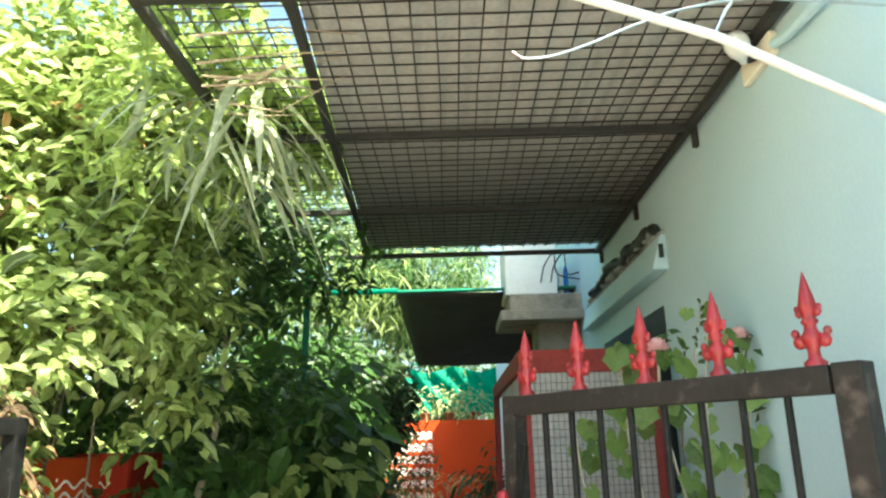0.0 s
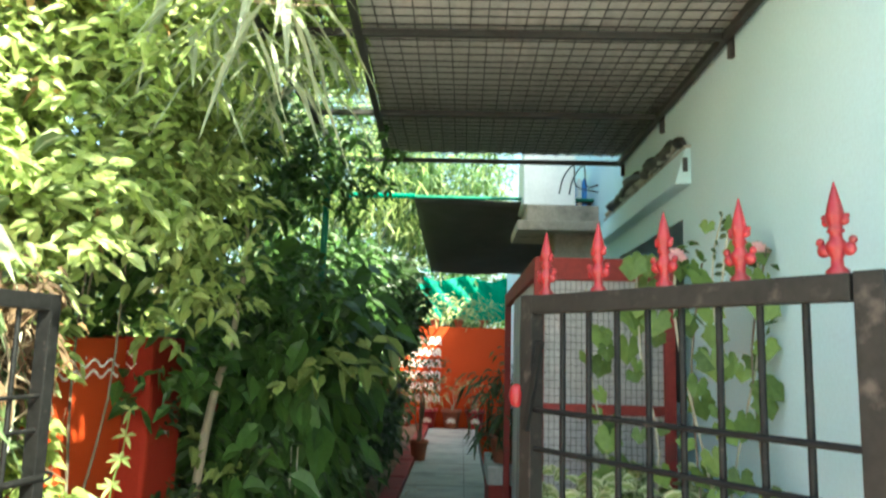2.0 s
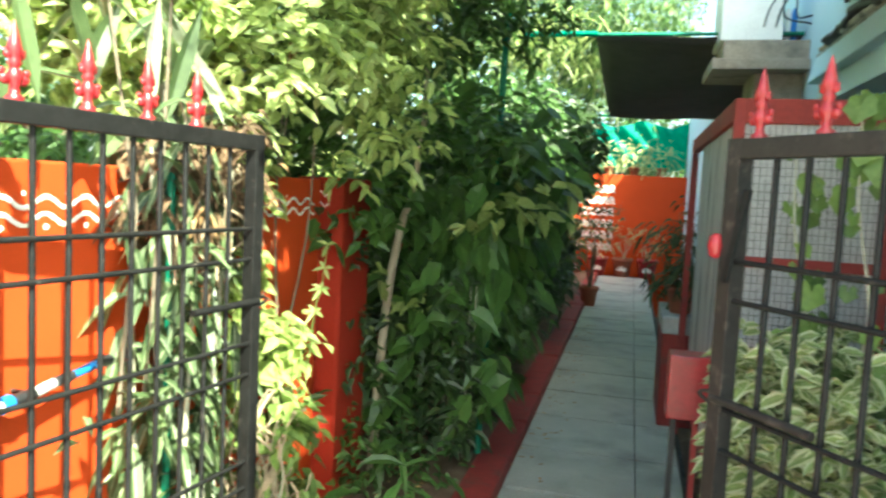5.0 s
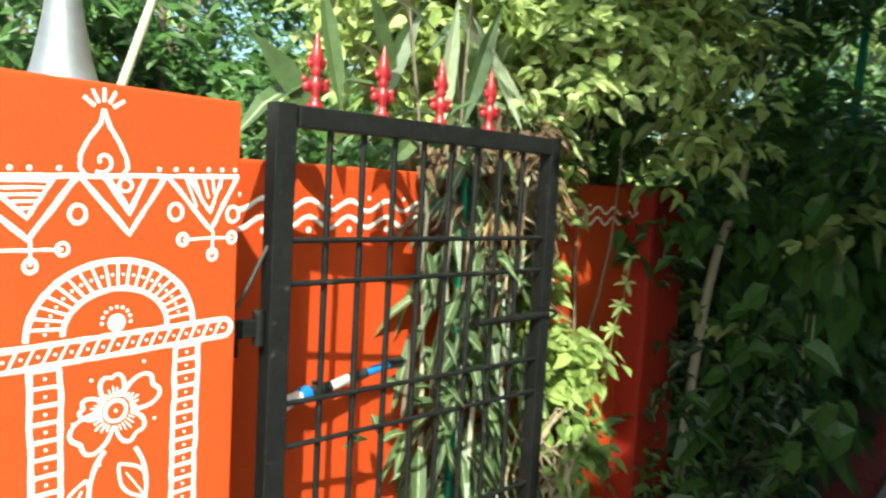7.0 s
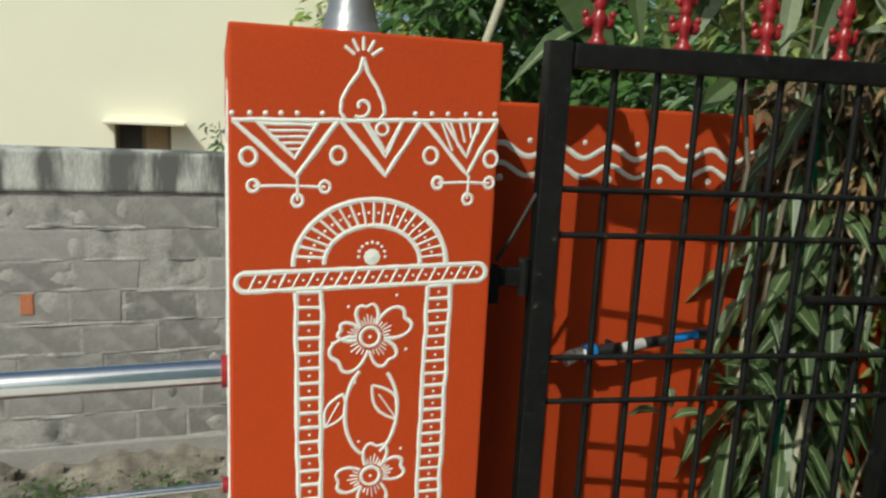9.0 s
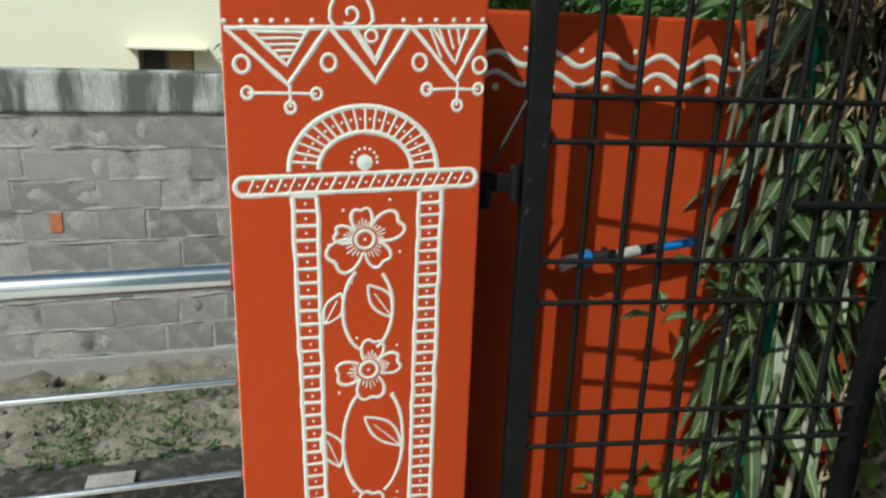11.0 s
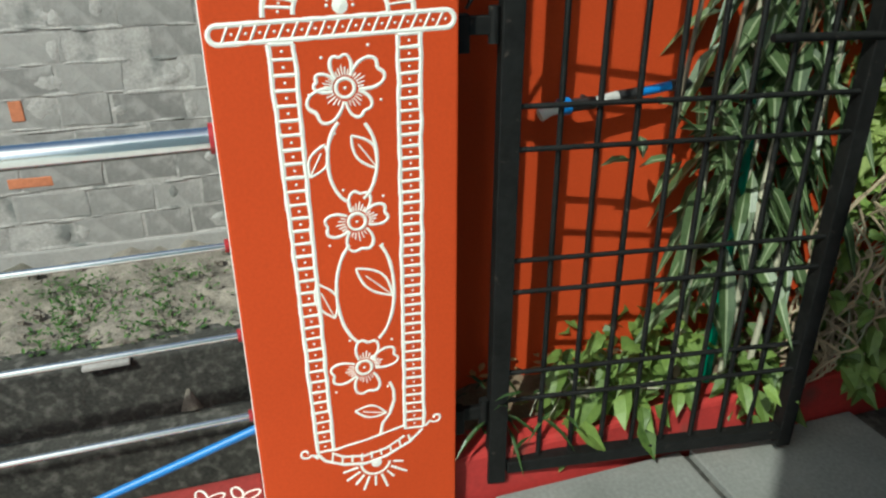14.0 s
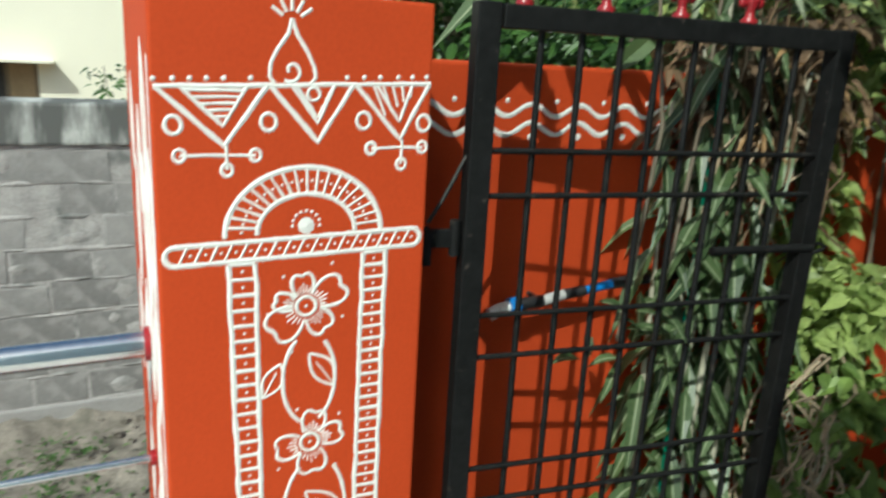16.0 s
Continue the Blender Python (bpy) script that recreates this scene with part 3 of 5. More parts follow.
for name, draw in (("border_drawing", draw_border), ("flame_drawing", draw_drop), ("arch_drawing", draw_arch), ("lintel_drawing", draw_lintel),
                   ("flower_drawing", draw_flower_one), ("flower_drawing", draw_flower_two), ("flower_drawing", draw_flower_three),
                   ("stem_drawing", draw_stems), ("column_drawing", draw_left_column), ("column_drawing", draw_right_column),
                   ("foot_drawing", draw_foot), ("sun_drawing", draw_sun), ("petal_drawing", draw_side)):
    painted(name, pillar, draw)


def draw_floor_loops(bm):
    flat = lambda u, v, h: (u, v, 0.0005 + h)
    for cu, cv in ((-0.235, -0.60), (-0.215, -0.70), (-0.17, -0.63), (-0.17, -0.53), (-0.22, -0.51), (-0.2, -0.80), (-0.16, -0.74), (-0.15, -0.64), (-0.21, -0.92)):
        for a in (20, 110, 200, 290):
            c, s = math.cos(radians(a)), math.sin(radians(a))
            loop = []
            for i in range(17):
                t = i / 16 * math.tau
                x, y = 0.026 - 0.026 * math.cos(t), 0.013 * math.sin(t)
                loop.append((cu + x * c - y * s, cv + x * s + y * c))
            stroke(bm, loop, 0.006, flat)
        dab(bm, cu, cv, 0.006, flat)


painted("floor_drawing", apron, draw_floor_loops)

lamp = thing("garden_lamp", (-0.16, -0.235, 1.602), "grey metal lamp with a flared base on the gate pillar", "lamp")
bm = bmesh.new()
lathe(bm, (-0.16, -0.235, 1.600), [(0.062, 0), (0.062, 0.008), (0.052, 0.02), (0.044, 0.05), (0.036, 0.09), (0.029, 0.13), (0.027, 0.16)], 24)
part("base", bm, LAMP_METAL, lamp)
bm = bmesh.new()
lathe(bm, (-0.16, -0.235, 1.755), [(0.026, 0), (0.024, 0.15), (0.032, 0.16), (0.032, 0.18), (0.02, 0.2)], 20)
part("stem", bm, LAMP_METAL, lamp)
bm = bmesh.new()
lathe(bm, (-0.16, -0.235, 1.95), [(0.03, 0), (0.075, 0.04), (0.095, 0.1), (0.075, 0.165), (0.02, 0.195)], 24)
part("globe", bm, BULB, lamp, "white glass globe")

# ---- boundary wall ----
wall = thing("wall_west", (-0.35, 0.7, 0), "low terracotta red boundary wall with white painted waves", "wall", kind="structure")
bm = bmesh.new()
box(bm, (-0.43, 0.001, -0.3), (-0.25, 2.075, 1.51), bevel=0.008)
part("wall_body", bm, RED, wall)


def draw_waves(bm):
    for v0 in (1.412, 1.370):
        stroke(bm, dense([(0.02 + 0.01 * i, v0 + 0.014 * math.sin(i * 0.48 - 2.47)) for i in range(200)], 0.01, 0.002), 0.011, wall_face)
    for k in range(13):
        dab(bm, 0.17 + 0.131 * k, 1.432, 0.006, wall_face)
        dab(bm, 0.105 + 0.131 * k, 1.352, 0.008, wall_face)


painted("wave_drawing", wall, draw_waves)
column = thing("wall_column", (-0.35, 2.24, 0), "red wall column darkened for shade, with a small white zigzag band", "column")
bm = bmesh.new()
box(bm, (-0.50, 2.08, -0.3), (-0.14, 2.44, 1.522), bevel=0.02)
part("column_shaft", bm, SHADED_RED, column)
bm = bmesh.new()
for v0 in (1.447, 1.397):
    stroke(bm, [(-0.39 + 0.02 * i, v0 + (0.012 if i % 2 else -0.012)) for i in range(10)], 0.007, lambda u, v, h: (u, 2.08 - h, v))
part("zigzag_drawing", bm, WHITE_PAINT, column, "white painted zigzag line")
bm = bmesh.new()
box(bm, (-0.44, 2.45, -0.3), (-0.30, 13.5, 1.46), bevel=0.008)
solid("wall_garden", bm, SHADED_RED, label="red garden wall behind the shrubs, darkened for shade", category="wall", kind="structure")

# ---- neighbouring plot ----
block_wall = thing("block_wall", (-2.05, -1.3, -0.1), "grey concrete block wall with a stained plaster coping", "wall", kind="structure")
bm = bmesh.new()
box(bm, (-2.15, -6.0, -0.8), (-1.9535, 4.0, 1.108))
part("core", bm, MORTAR, block_wall)
bm = bmesh.new()
box(bm, (-2.17, -6.0, 1.108), (-1.935, 4.0, 1.268), bevel=0.012)
part("coping", bm, COPING, block_wall, "stained grey plaster coping")
bm = bmesh.new()
box(bm, (-2.1, -6.0, -0.4), (-1.94, 4.0, 0.04), bevel=0.01)
part("plinth", bm, BLOCK, block_wall)

drain = thing("drain_wall", (-1.2, -1.3, -0.8), "dark mossy concrete drain wall", "wall", kind="structure")
bm = bmesh.new()
box(bm, (-1.34, -6.0, -0.85), (-1.16, 2.0, -0.10), bevel=0.012)
part("drain_face", bm, MOSS, drain)
bm = bmesh.new()
box(bm, (-1.16, -6.0, -0.85), (-1.02, 2.0, -0.36), bevel=0.012)
part("drain_step", bm, MOSS, drain)
bm = bmesh.new()
box(bm, (-1.22, -0.99, -0.101), (-1.145, -0.83, -0.084), bevel=0.005, turn=Matrix.Rotation(0.02, 4, "Z"))
part("broken_slab", bm, MORTAR, drain, "pale broken concrete slab")
heap("rubble_bank", -1.96, -1.28, -6.0, 2.0, lambda x, y: -0.02 - 0.10 * (x + 1.96) / 0.68, BANK, 0.06, (26, 200),
     label="rubble and dry soil along the block wall", category="soil", kind="structure")
rail_set = thing("railing", (-0.28, -0.47, 0.9), "polished stainless steel railing fixed to the gate pillar", "railing")
for z, r, dz in ((0.942, 0.026, -0.006), (0.69, 0.008, -0.006), (0.452, 0.008, -0.006), (0.212, 0.008, -0.006)):
    bm = bmesh.new()
    tube(bm, [(-0.28, -0.449, z), (-0.28, -3.6, z + dz * 6)], r, 20)
    part("rail", bm, STEEL, rail_set)
    bm = bmesh.new()
    tube(bm, [(-0.28, -0.449, z), (-0.28, -0.463, z)], r + 0.008, 20)
    part("flange", bm, SPEAR, rail_set, "red painted flange")
bm = bmesh.new()
tube(bm, [(-0.28, -3.6, -0.05), (-0.28, -3.6, 0.95)], 0.02, 16)
part("rail_post", bm, STEEL, rail_set)
bm = bmesh.new()
tube(bm, [(-0.27, -0.449, 0.175), (-0.275, -0.7, 0.092), (-0.28, -0.95, 0.012), (-0.3, -1.4, 0.012)], 0.011, 12)
solid("water_pipe", bm, BLUE, label="blue plastic water pipe beside the railing", category="pipe")

house = thing("cream_house", (-10, -5, -0.8), "cream painted neighbouring house with a small window", "house")
wy0, wy1, wz0, wz1 = -1.74, -1.06, 0.70, 1.145
for lo, hi in (((-14, -14, -0.9), (-9, wy0, 3.6)), ((-14, wy1, -0.9), (-9, 1.6, 3.6)), ((-14, wy0, -0.9), (-9, wy1, wz0)), ((-14, wy0, wz1), (-9, wy1, 3.6))):
    part("house_wall", box(bmesh.new(), lo, hi), CREAM, house)
bm = bmesh.new()
box(bm, (-9.3, wy0 - 0.11, wz1 + 0.005), (-8.75, wy1 + 0.18, wz1 + 0.045), bevel=0.01)
part("sunshade", bm, CREAM, house)
window = part("window", box(bmesh.new(), (-9.22, wy0, wz0), (-9.18, wy1, wz1)), IRON, house, "dark small window")
for y in (wy0 + 0.02, (wy0 + wy1) / 2, wy1 - 0.02):
    part("frame_bar", box(bmesh.new(), (-9.18, y - 0.025, wz0), (-9.12, y + 0.025, wz1)), BARK, window)
part("shutter", box(bmesh.new(), (-9.16, -1.41, wz0), (-9.13, wy1 - 0.02, wz1 - 0.01), 0.01), SHUTTER, window, "brown wooden shutter")
bm = bmesh.new()
box(bm, (-14.2, -14, 3.6), (-8.8, 1.8, 3.75), bevel=0.02)
part("roof_slab", bm, CREAM, house)

# ---- teal house ----
wall_e = thing("wall_east", (2.25, 5.0, 0), "pale teal painted house wall", "wall", kind="structure")
bm = bmesh.new()
for lo, hi in (((2.1, -1.2, -0.8), (2.4, 2.1, 3.7)), ((2.1, 3.4, -0.8), (2.4, 14.4, 3.7)), ((2.1, 2.1, -0.8), (2.4, 3.4, 1.25)), ((2.1, 2.1, 2.08), (2.4, 3.4, 3.7)),
               ((2.4, -1.2, -0.8), (6.0, 14.4, 3.7))):
    box(bm, lo, hi)
part("wall_body", bm, TEAL, wall_e)
bm = bmesh.new()
box(bm, (1.836, -0.12, -0.8), (2.098, 0.19, 1.30), bevel=0.006)
part("gate_jamb", bm, TEAL, wall_e)
bm = bmesh.new()
box(bm, (2.34, 2.1, 1.25), (2.398, 3.4, 2.08))
# the darkness of the unlit room is painted on this back panel
part("window_dark", bm, DARK, wall_e, "near-black panel standing in for the unlit room")
shade = thing("window_sunshade", (2.0, 2.7, 2.15), "teal concrete sunshade over the window", "sunshade")
bm = bmesh.new()
box(bm, (2.03, 1.97, 2.205), (2.099, 3.7, 2.36), bevel=0.006)
for q in bm.verts:
    if q.co.x < 2.06:
        q.co.x += 0.30 * (q.co.z - 2.205)
part("shade_slab", bm, TEAL, shade)
bm = bmesh.new()
box(bm, (2.072, 1.965, 2.36), (2.099, 3.7, 2.37), bevel=0.003)
part("drip_edge", bm, PLASTER, shade)
r9 = random.Random(9)
for k in range(5):
    x, y = 2.062 + 0.003 * k, 2.04 + 0.12 * k
    bm = bmesh.new()
    pts = [(x, y, 2.388 + 0.03 * (k % 2)), (x + 0.01, y + 0.55, 2.392 + 0.03 * (k % 2)), (x + 0.005, y + 1.1, 2.388 + 0.03 * (k % 2))]
    tube(bm, pts, 0.014 + 0.006 * r9.random(), 10)
    solid("spare_pipe", bm, (PLASTER, BARK, BLACK_PLASTIC, PLASTER, DRY)[k], label="old pipe lying on the sunshade", category="pipe", group="scrap on the sunshade")
bm = bmesh.new()
tube(bm, eased([(2.07, 2.0, 2.39), (2.06, 2.12, 2.405), (2.07, 2.3, 2.395), (2.05, 2.45, 2.41), (2.065, 2.6, 2.40), (2.05, 2.85, 2.43), (2.06, 3.1, 2.40), (2.06, 3.4, 2.395)], 4), [0.014 + 0.016 * abs(math.sin(1.3 * k)) for k in range(29)], 9)
for q in bm.verts:
    q.co += noise.noise_vector(q.co * 14) * 0.016
solid("rolled_cloth", bm, BLACK_PLASTIC, label="dark rolled cloth on the sunshade", category="cloth")
bm = bmesh.new()
box(bm, (2.062, 1.960, 2.255), (2.082, 1.971, 2.315), bevel=0.004)
solid("wall_plate", bm, BLACK_PLASTIC, label="small black plate on the teal sunshade", category="wall plate")
ledge = thing("concrete_ledge", (1.8, 4.2, 2.4), "white concrete box on a stepped grey ledge", "ledge")
part("ledge_step", box(bmesh.new(), (1.53, 3.95, 2.335), (2.099, 4.6, 2.405), 0.008), DIRTY_PLASTER, ledge)
part("ledge_upper", box(bmesh.new(), (1.60, 4.0, 2.405), (2.099, 4.6, 2.525), 0.008), DIRTY_PLASTER, ledge)
part("ledge_box", box(bmesh.new(), (1.575, 4.02, 2.525), (1.94, 4.5, 2.92), 0.01), WHITE_PLASTIC, ledge)
part("ledge_support", box(bmesh.new(), (1.80, 4.1, 2.0), (2.099, 4.55, 2.335), 0.01), DIRTY_PLASTER, ledge)
for k in range(2):
    bm = bmesh.new()
    x = 1.82 + 0.07 * k
    tube(bm, eased([(x, 3.99, 2.60), (x + 0.03, 3.97, 2.72), (x + 0.10, 3.97, 2.80), (x + 0.12, 3.99, 2.66), (2.095, 4.0, 2.62 + 0.05 * k)]), 0.005, 6)
    part("cable", bm, BLACK_PLASTIC, ledge, "black hanging cable")
for k, mat in enumerate((BLUE, WHITE_PLASTIC, BLUE)):
    bm = bmesh.new()
    x = 1.96 + 0.04 * k
    lathe(bm, (x, 4.25, 2.525), [(0.016, 0), (0.02, 0.05), (0.018, 0.22), (0.008, 0.25)], 10)
    solid("plastic_bottle", bm, mat, label="plastic bottle standing on the ledge", category="bottle", group="bottles on the ledge")

# ---- canopy over the entrance ----
canopy = thing("canopy", (1.4, 1.9, 2.6), "grey sheet canopy on a rusty iron frame with wire mesh", "canopy")
v, f = [], []
for j in range(2):
    for i in range(131):
        v.append((0.815 - 0.11 * j + (1.285 + 0.11 * j) * i / 130, 0.45 + 2.77 * j, 2.672 + 0.006 * math.sin(i * 0.8)))
f = [(i, i + 1, i + 132, i + 131) for i in range(130)]
sheet = raw("sheet", v, f, SHEET, canopy, smooth=True)
sheet.modifiers.new("thick", "SOLIDIFY").thickness = 0.004
for y in (0.6, 1.472, 2.354, 3.215):
    bm = bmesh.new()
    box(bm, (0.42, y - 0.013, 2.604), (2.098, y + 0.013, 2.630), bevel=0.003)
    part("cross_beam", bm, IRON, canopy)
for x, x1 in ((0.42, 0.42), (0.82, 0.70), (2.07, 2.07)):
    bm = bmesh.new()
    box(bm, (x - 0.014, 0.15, 2.603), (x + 0.014, 3.23, 2.632), bevel=0.003)
    for q in bm.verts:
        q.co.x += (x1 - x) * (q.co.y - 0.15) / 3.08
    part("edge_beam", bm, IRON, canopy)
for y in (1.472, 2.354, 3.2):
    bm = bmesh.new()
    box(bm, (2.078, y - 0.012, 2.54), (2.098, y + 0.012, 2.604), bevel=0.003)
    part("wall_bracket", bm, IRON, canopy)
bm = bmesh.new()
for i in range(25):
    x = 0.44 + 0.066 * i
    w = 0.006 * math.sin(i * 2.1)
    tube(bm, [(x + w, 0.16, 2.652), (x - w, 1.2, 2.649), (x + w, 2.2, 2.653), (x, 3.2, 2.651)], 0.0028, 4, False)
for j in range(47):
    y = 0.18 + 0.065 * j
    w = 0.006 * math.sin(j * 1.7)
    tube(bm, [(0.43, y + w, 2.655), (1.2, y - w, 2.653), (2.08, y + w, 2.655)], 0.0028, 4, False)
part("wire_mesh", bm, IRON, canopy, "rusty square wire mesh")
bm = bmesh.new()
tube(bm, [(0.372, 2.9, 0.05), (0.408, 2.9, 2.603)], 0.018, 12)
part("prop", bm, GREEN_PAINT, canopy, "green painted iron post")
awning = thing("shade_awning", (1.4, 5.8, 2.5), "dark shade cloth awning stretched over the path", "awning")
v, f = [], []
for j in range(21):
    for i in range(15):
        u, w = i / 14, j / 20
        v.append((0.79 + 1.305 * u, 4.2 + 3.3 * w, 2.593 - 0.185 * w - 0.05 * math.sin(math.pi * u) * math.sin(math.pi * w) + 0.008 * math.sin(9 * u + 14 * w)))
f = [(j * 15 + i, j * 15 + i + 1, j * 15 + i + 16, j * 15 + i + 15) for j in range(20) for i in range(14)]
cloth = raw("cloth", v, f, SHADE_CLOTH, awning, smooth=True)
cloth.modifiers.new("thick", "SOLIDIFY").thickness = 0.006
for y, z in ((4.2, 2.605), (7.5, 2.425)):
    bm = bmesh.new()
    tube(bm, [(0.70, y, z), (2.098, y, z)], 0.013, 10)
    part("awning_pole", bm, GREEN_PAINT, awning)
bm = bmesh.new()
tube(bm, [(0.3, 4.2, 2.61), (0.8, 4.2, 2.612)], 0.02, 10)
part("pole_end", bm, NET, awning, "turquoise pole end")
# lamp, conduit and drying pole by the wall
bulb = thing("wall_lamp", (2.08, 0.92, 2.56), "white glass bulb lamp on the teal wall", "lamp")
part("batten", box(bmesh.new(), (2.075, 0.80, 2.53), (2.098, 1.0, 2.60), 0.006), CREAM, bulb)
bm = bmesh.new()
lathe(bm, (0, 0, 0), [(0.014, 0), (0.016, 0.03), (0.012, 0.034)], 14)
bm.transform(pose(2.076, 0.88, 2.57, 0, -110, 0))
part("holder", bm, BLACK_PLASTIC, bulb)
bm = bmesh.new()
lathe(bm, (0, 0, 0), [(0.013, 0), (0.016, 0.02), (0.032, 0.05), (0.036, 0.075), (0.028, 0.10), (0.008, 0.112)], 18)
bm.transform(pose(2.045, 0.90, 2.56, 50, -60, 0))
part("bulb", bm, BULB, bulb, "white opal glass bulb")
bm = bmesh.new()
tube(bm, [(2.075, 0.78, 2.545), (2.075, 0.70, 2.525), (2.075, 0.50, 2.51), (2.075, 0.2, 2.50)], 0.014, 12)
solid("conduit", bm, TEAL, label="teal painted conduit pipe on the wall", category="pipe")
bm = bmesh.new()
tube(bm, [(2.099, 0.3, 2.075), (2.013, 0.3, 2.125), (1.72, 0.3, 2.287), (1.45, 0.3, 2.388), (1.0, 0.3, 2.55), (0.85, 0.3, 2.60)], 0.010, 12)
solid("drying_pole", bm, WHITE_PLASTIC, label="white painted drying pole under the canopy", category="pole")
bm = bmesh.new()
tube(bm, eased([(1.72, 0.3, 2.292), (1.745, 0.3, 2.34), (1.768, 0.3, 2.39), (1.785, 0.3, 2.61)]), 0.004, 8)
solid("hook_wire", bm, STEEL, label="bent hanging wire on the drying pole", category="wire")
bm = bmesh.new()
tube(bm, eased([(2.095, 0.3, 2.34), (1.95, 0.3, 2.355), (1.787, 0.3, 2.367), (1.65, 0.3, 2.345), (1.55, 0.3, 2.31), (1.47, 0.3, 2.276), (1.40, 0.3, 2.254), (1.345, 0.3, 2.25), (1.321, 0.3, 2.265)]), 0.003, 8)
solid("loose_wire", bm, STEEL, label="loose curled wire under the canopy", category="wire")

# ---- gates ----


def finial(g, c, along):
    bm = bmesh.new()
    lathe(bm, c, [(0.017, 0), (0.018, 0.008), (0.010, 0.016), (0.009, 0.030), (0.015, 0.044), (0.017, 0.054), (0.010, 0.066), (0.009, 0.074),
                  (0.014, 0.080), (0.010, 0.087), (0.012, 0.096), (0.015, 0.106), (0.012, 0.122), (0.007, 0.146), (0.001, 0.172)], 10)
    across = Vector((-along.y, along.x, 0))
    for dz, reach, r in ((0.046, 0.020, 0.011), (0.062, 0.026, 0.007), (0.098, 0.014, 0.008), (0.106, 0.018, 0.005)):
        for s in (-1, 1):
            made = bmesh.ops.create_icosphere(bm, subdivisions=2, radius=r)["verts"]
            for q in made:
                q.co = Vector(c) + along * (s * reach + q.co.x) + across * q.co.y * 0.7 + Vector((0, 0, dz + q.co.z * 1.2))
    for face in bm.faces:
        face.smooth = True
    for q in bm.verts:
        q.co.z = c[2] + 0.88 * (q.co.z - c[2])
    part("spear_finial", bm, SPEAR, g, "red painted cast iron spear")


def gate(name, hinge, tip, paint, bar_paint, label, spears, latch_z, side, lift):
    g = thing(name, (hinge[0], hinge[1], 0), label, "gate", "gate leaves")
    d = Vector((tip[0] - hinge[0], tip[1] - hinge[1], 0))
    length = d.length
    m = Matrix.Translation((hinge[0], hinge[1], lift)) @ Matrix.Rotation(math.atan2(d.y, d.x), 4, "Z")

    def bar(part_name, a, b, bevel=0.003, tag=""):
        bm = bmesh.new()
        box(bm, a, b, bevel, m)
        return part(part_name, bm, paint, g, tag)
    bar("hinge_post", (-0.022, -0.02, 0.03), (0.024, 0.02, 1.607))
    bar("end_post", (length - 0.02, -0.02, 0.03), (length + 0.02, 0.02, 1.607))
    bar("top_rail", (0.028, -0.02, 1.562), (length - 0.018, 0.02, 1.605))
    bar("bottom_rail", (0.028, -0.018, 0.055), (length - 0.018, 0.018, 0.090))
    for z in (1.34, 1.253, 1.009, 0.918, 0.66, 0.58, 0.36, 0.28):
        bm = bmesh.new()
        tube(bm, [m @ Vector((0.02, -0.007 * side, z)), m @ Vector((length - 0.01, -0.007 * side, z))], 0.0062, 8)
        part("cross_bar", bm, bar_paint, g)
    for k in range(8):
        x = 0.03 + (length - 0.05) * (k + 1) / 9
        bm = bmesh.new()
        tube(bm, [m @ Vector((x, 0.004 * side, 0.085)), m @ Vector((x, 0.004 * side, 1.565))], 0.0068, 8)
        part("upright", bm, bar_paint, g)
    along = d.normalized()
    for s in spears:
        finial(g, m @ Vector((length * s, 0, 1.604)), along)
    bm = bmesh.new()
    tube(bm, [m @ Vector((length - 0.26, -0.016 * side, latch_z)), m @ Vector((length + 0.01, -0.016 * side, latch_z))], 0.010, 10)
    bolt = part("slide_bolt", bm, paint, g, "black iron slide bolt")
    bm = bmesh.new()
    loop = [m @ Vector((length + 0.012 + 0.03 * math.sin(math.pi * t) * 1.3, -0.016 * side, latch_z - 0.014 + 0.028 * t)) for t in [i / 8 for i in range(9)]]
    tube(bm, loop, 0.0045, 8)
    part("bolt_loop", bm, paint, bolt)
    for z in (1.17, 0.25):
        bm = bmesh.new()
        box(bm, (-0.105, -0.008, z - 0.018), (-0.026, 0.008, z + 0.018), 0.003, m)
        box(bm, (-0.112, -0.02, z - 0.05), (-0.085, 0.012, z + 0.022), 0.003, m)
        tube(bm, [m @ Vector((-0.034, 0.0, z - 0.035)), m @ Vector((-0.034, 0.0, z + 0.035))], 0.012, 10)
        part("hinge", bm, paint, g, "black iron hinge bracket")
    return g, m, length


left_gate, m_l, _ = gate("gate_leaf", (-0.05, 0.124), (0.06, 0.93), BLACK, BLACK, "black painted steel gate leaf standing open with red spears",
                         (0.09, 0.295, 0.50, 0.70), 1.13, 1, 0.011)
bm = bmesh.new()
tube(bm, [m_l @ Vector((-0.09, 0, 1.20)), m_l @ Vector((-0.06, 0.0, 1.25)), m_l @ Vector((-0.02, 0.0, 1.33))], 0.004, 6)
part("tie_wire", bm, IRON, left_gate)
right_gate, m_r, length_r = gate("gate_leaf", (1.784, 0.126), (1.329, 0.760), BROWN, BLACK, "weathered brown steel gate leaf standing open with red spears",
                                 (0.07, 0.288, 0.50, 0.724, 0.936), 1.03, -1, 0.024)
bm = bmesh.new()
box(bm, (-0.008, -0.006, -0.11), (0.008, 0.006, 0.10), 0.002, m_r @ pose(length_r - 0.035, 0.025, 1.40, 0, -14, 0))
part("latch_strap", bm, BLACK, right_gate, "black iron latch strap")
bm = bmesh.new()
lathe(bm, m_r @ Vector((length_r + 0.03, 0.02, 1.37)), [(0.004, -0.028), (0.014, -0.022), (0.019, 0.0), (0.014, 0.022), (0.004, 0.028)], 14)
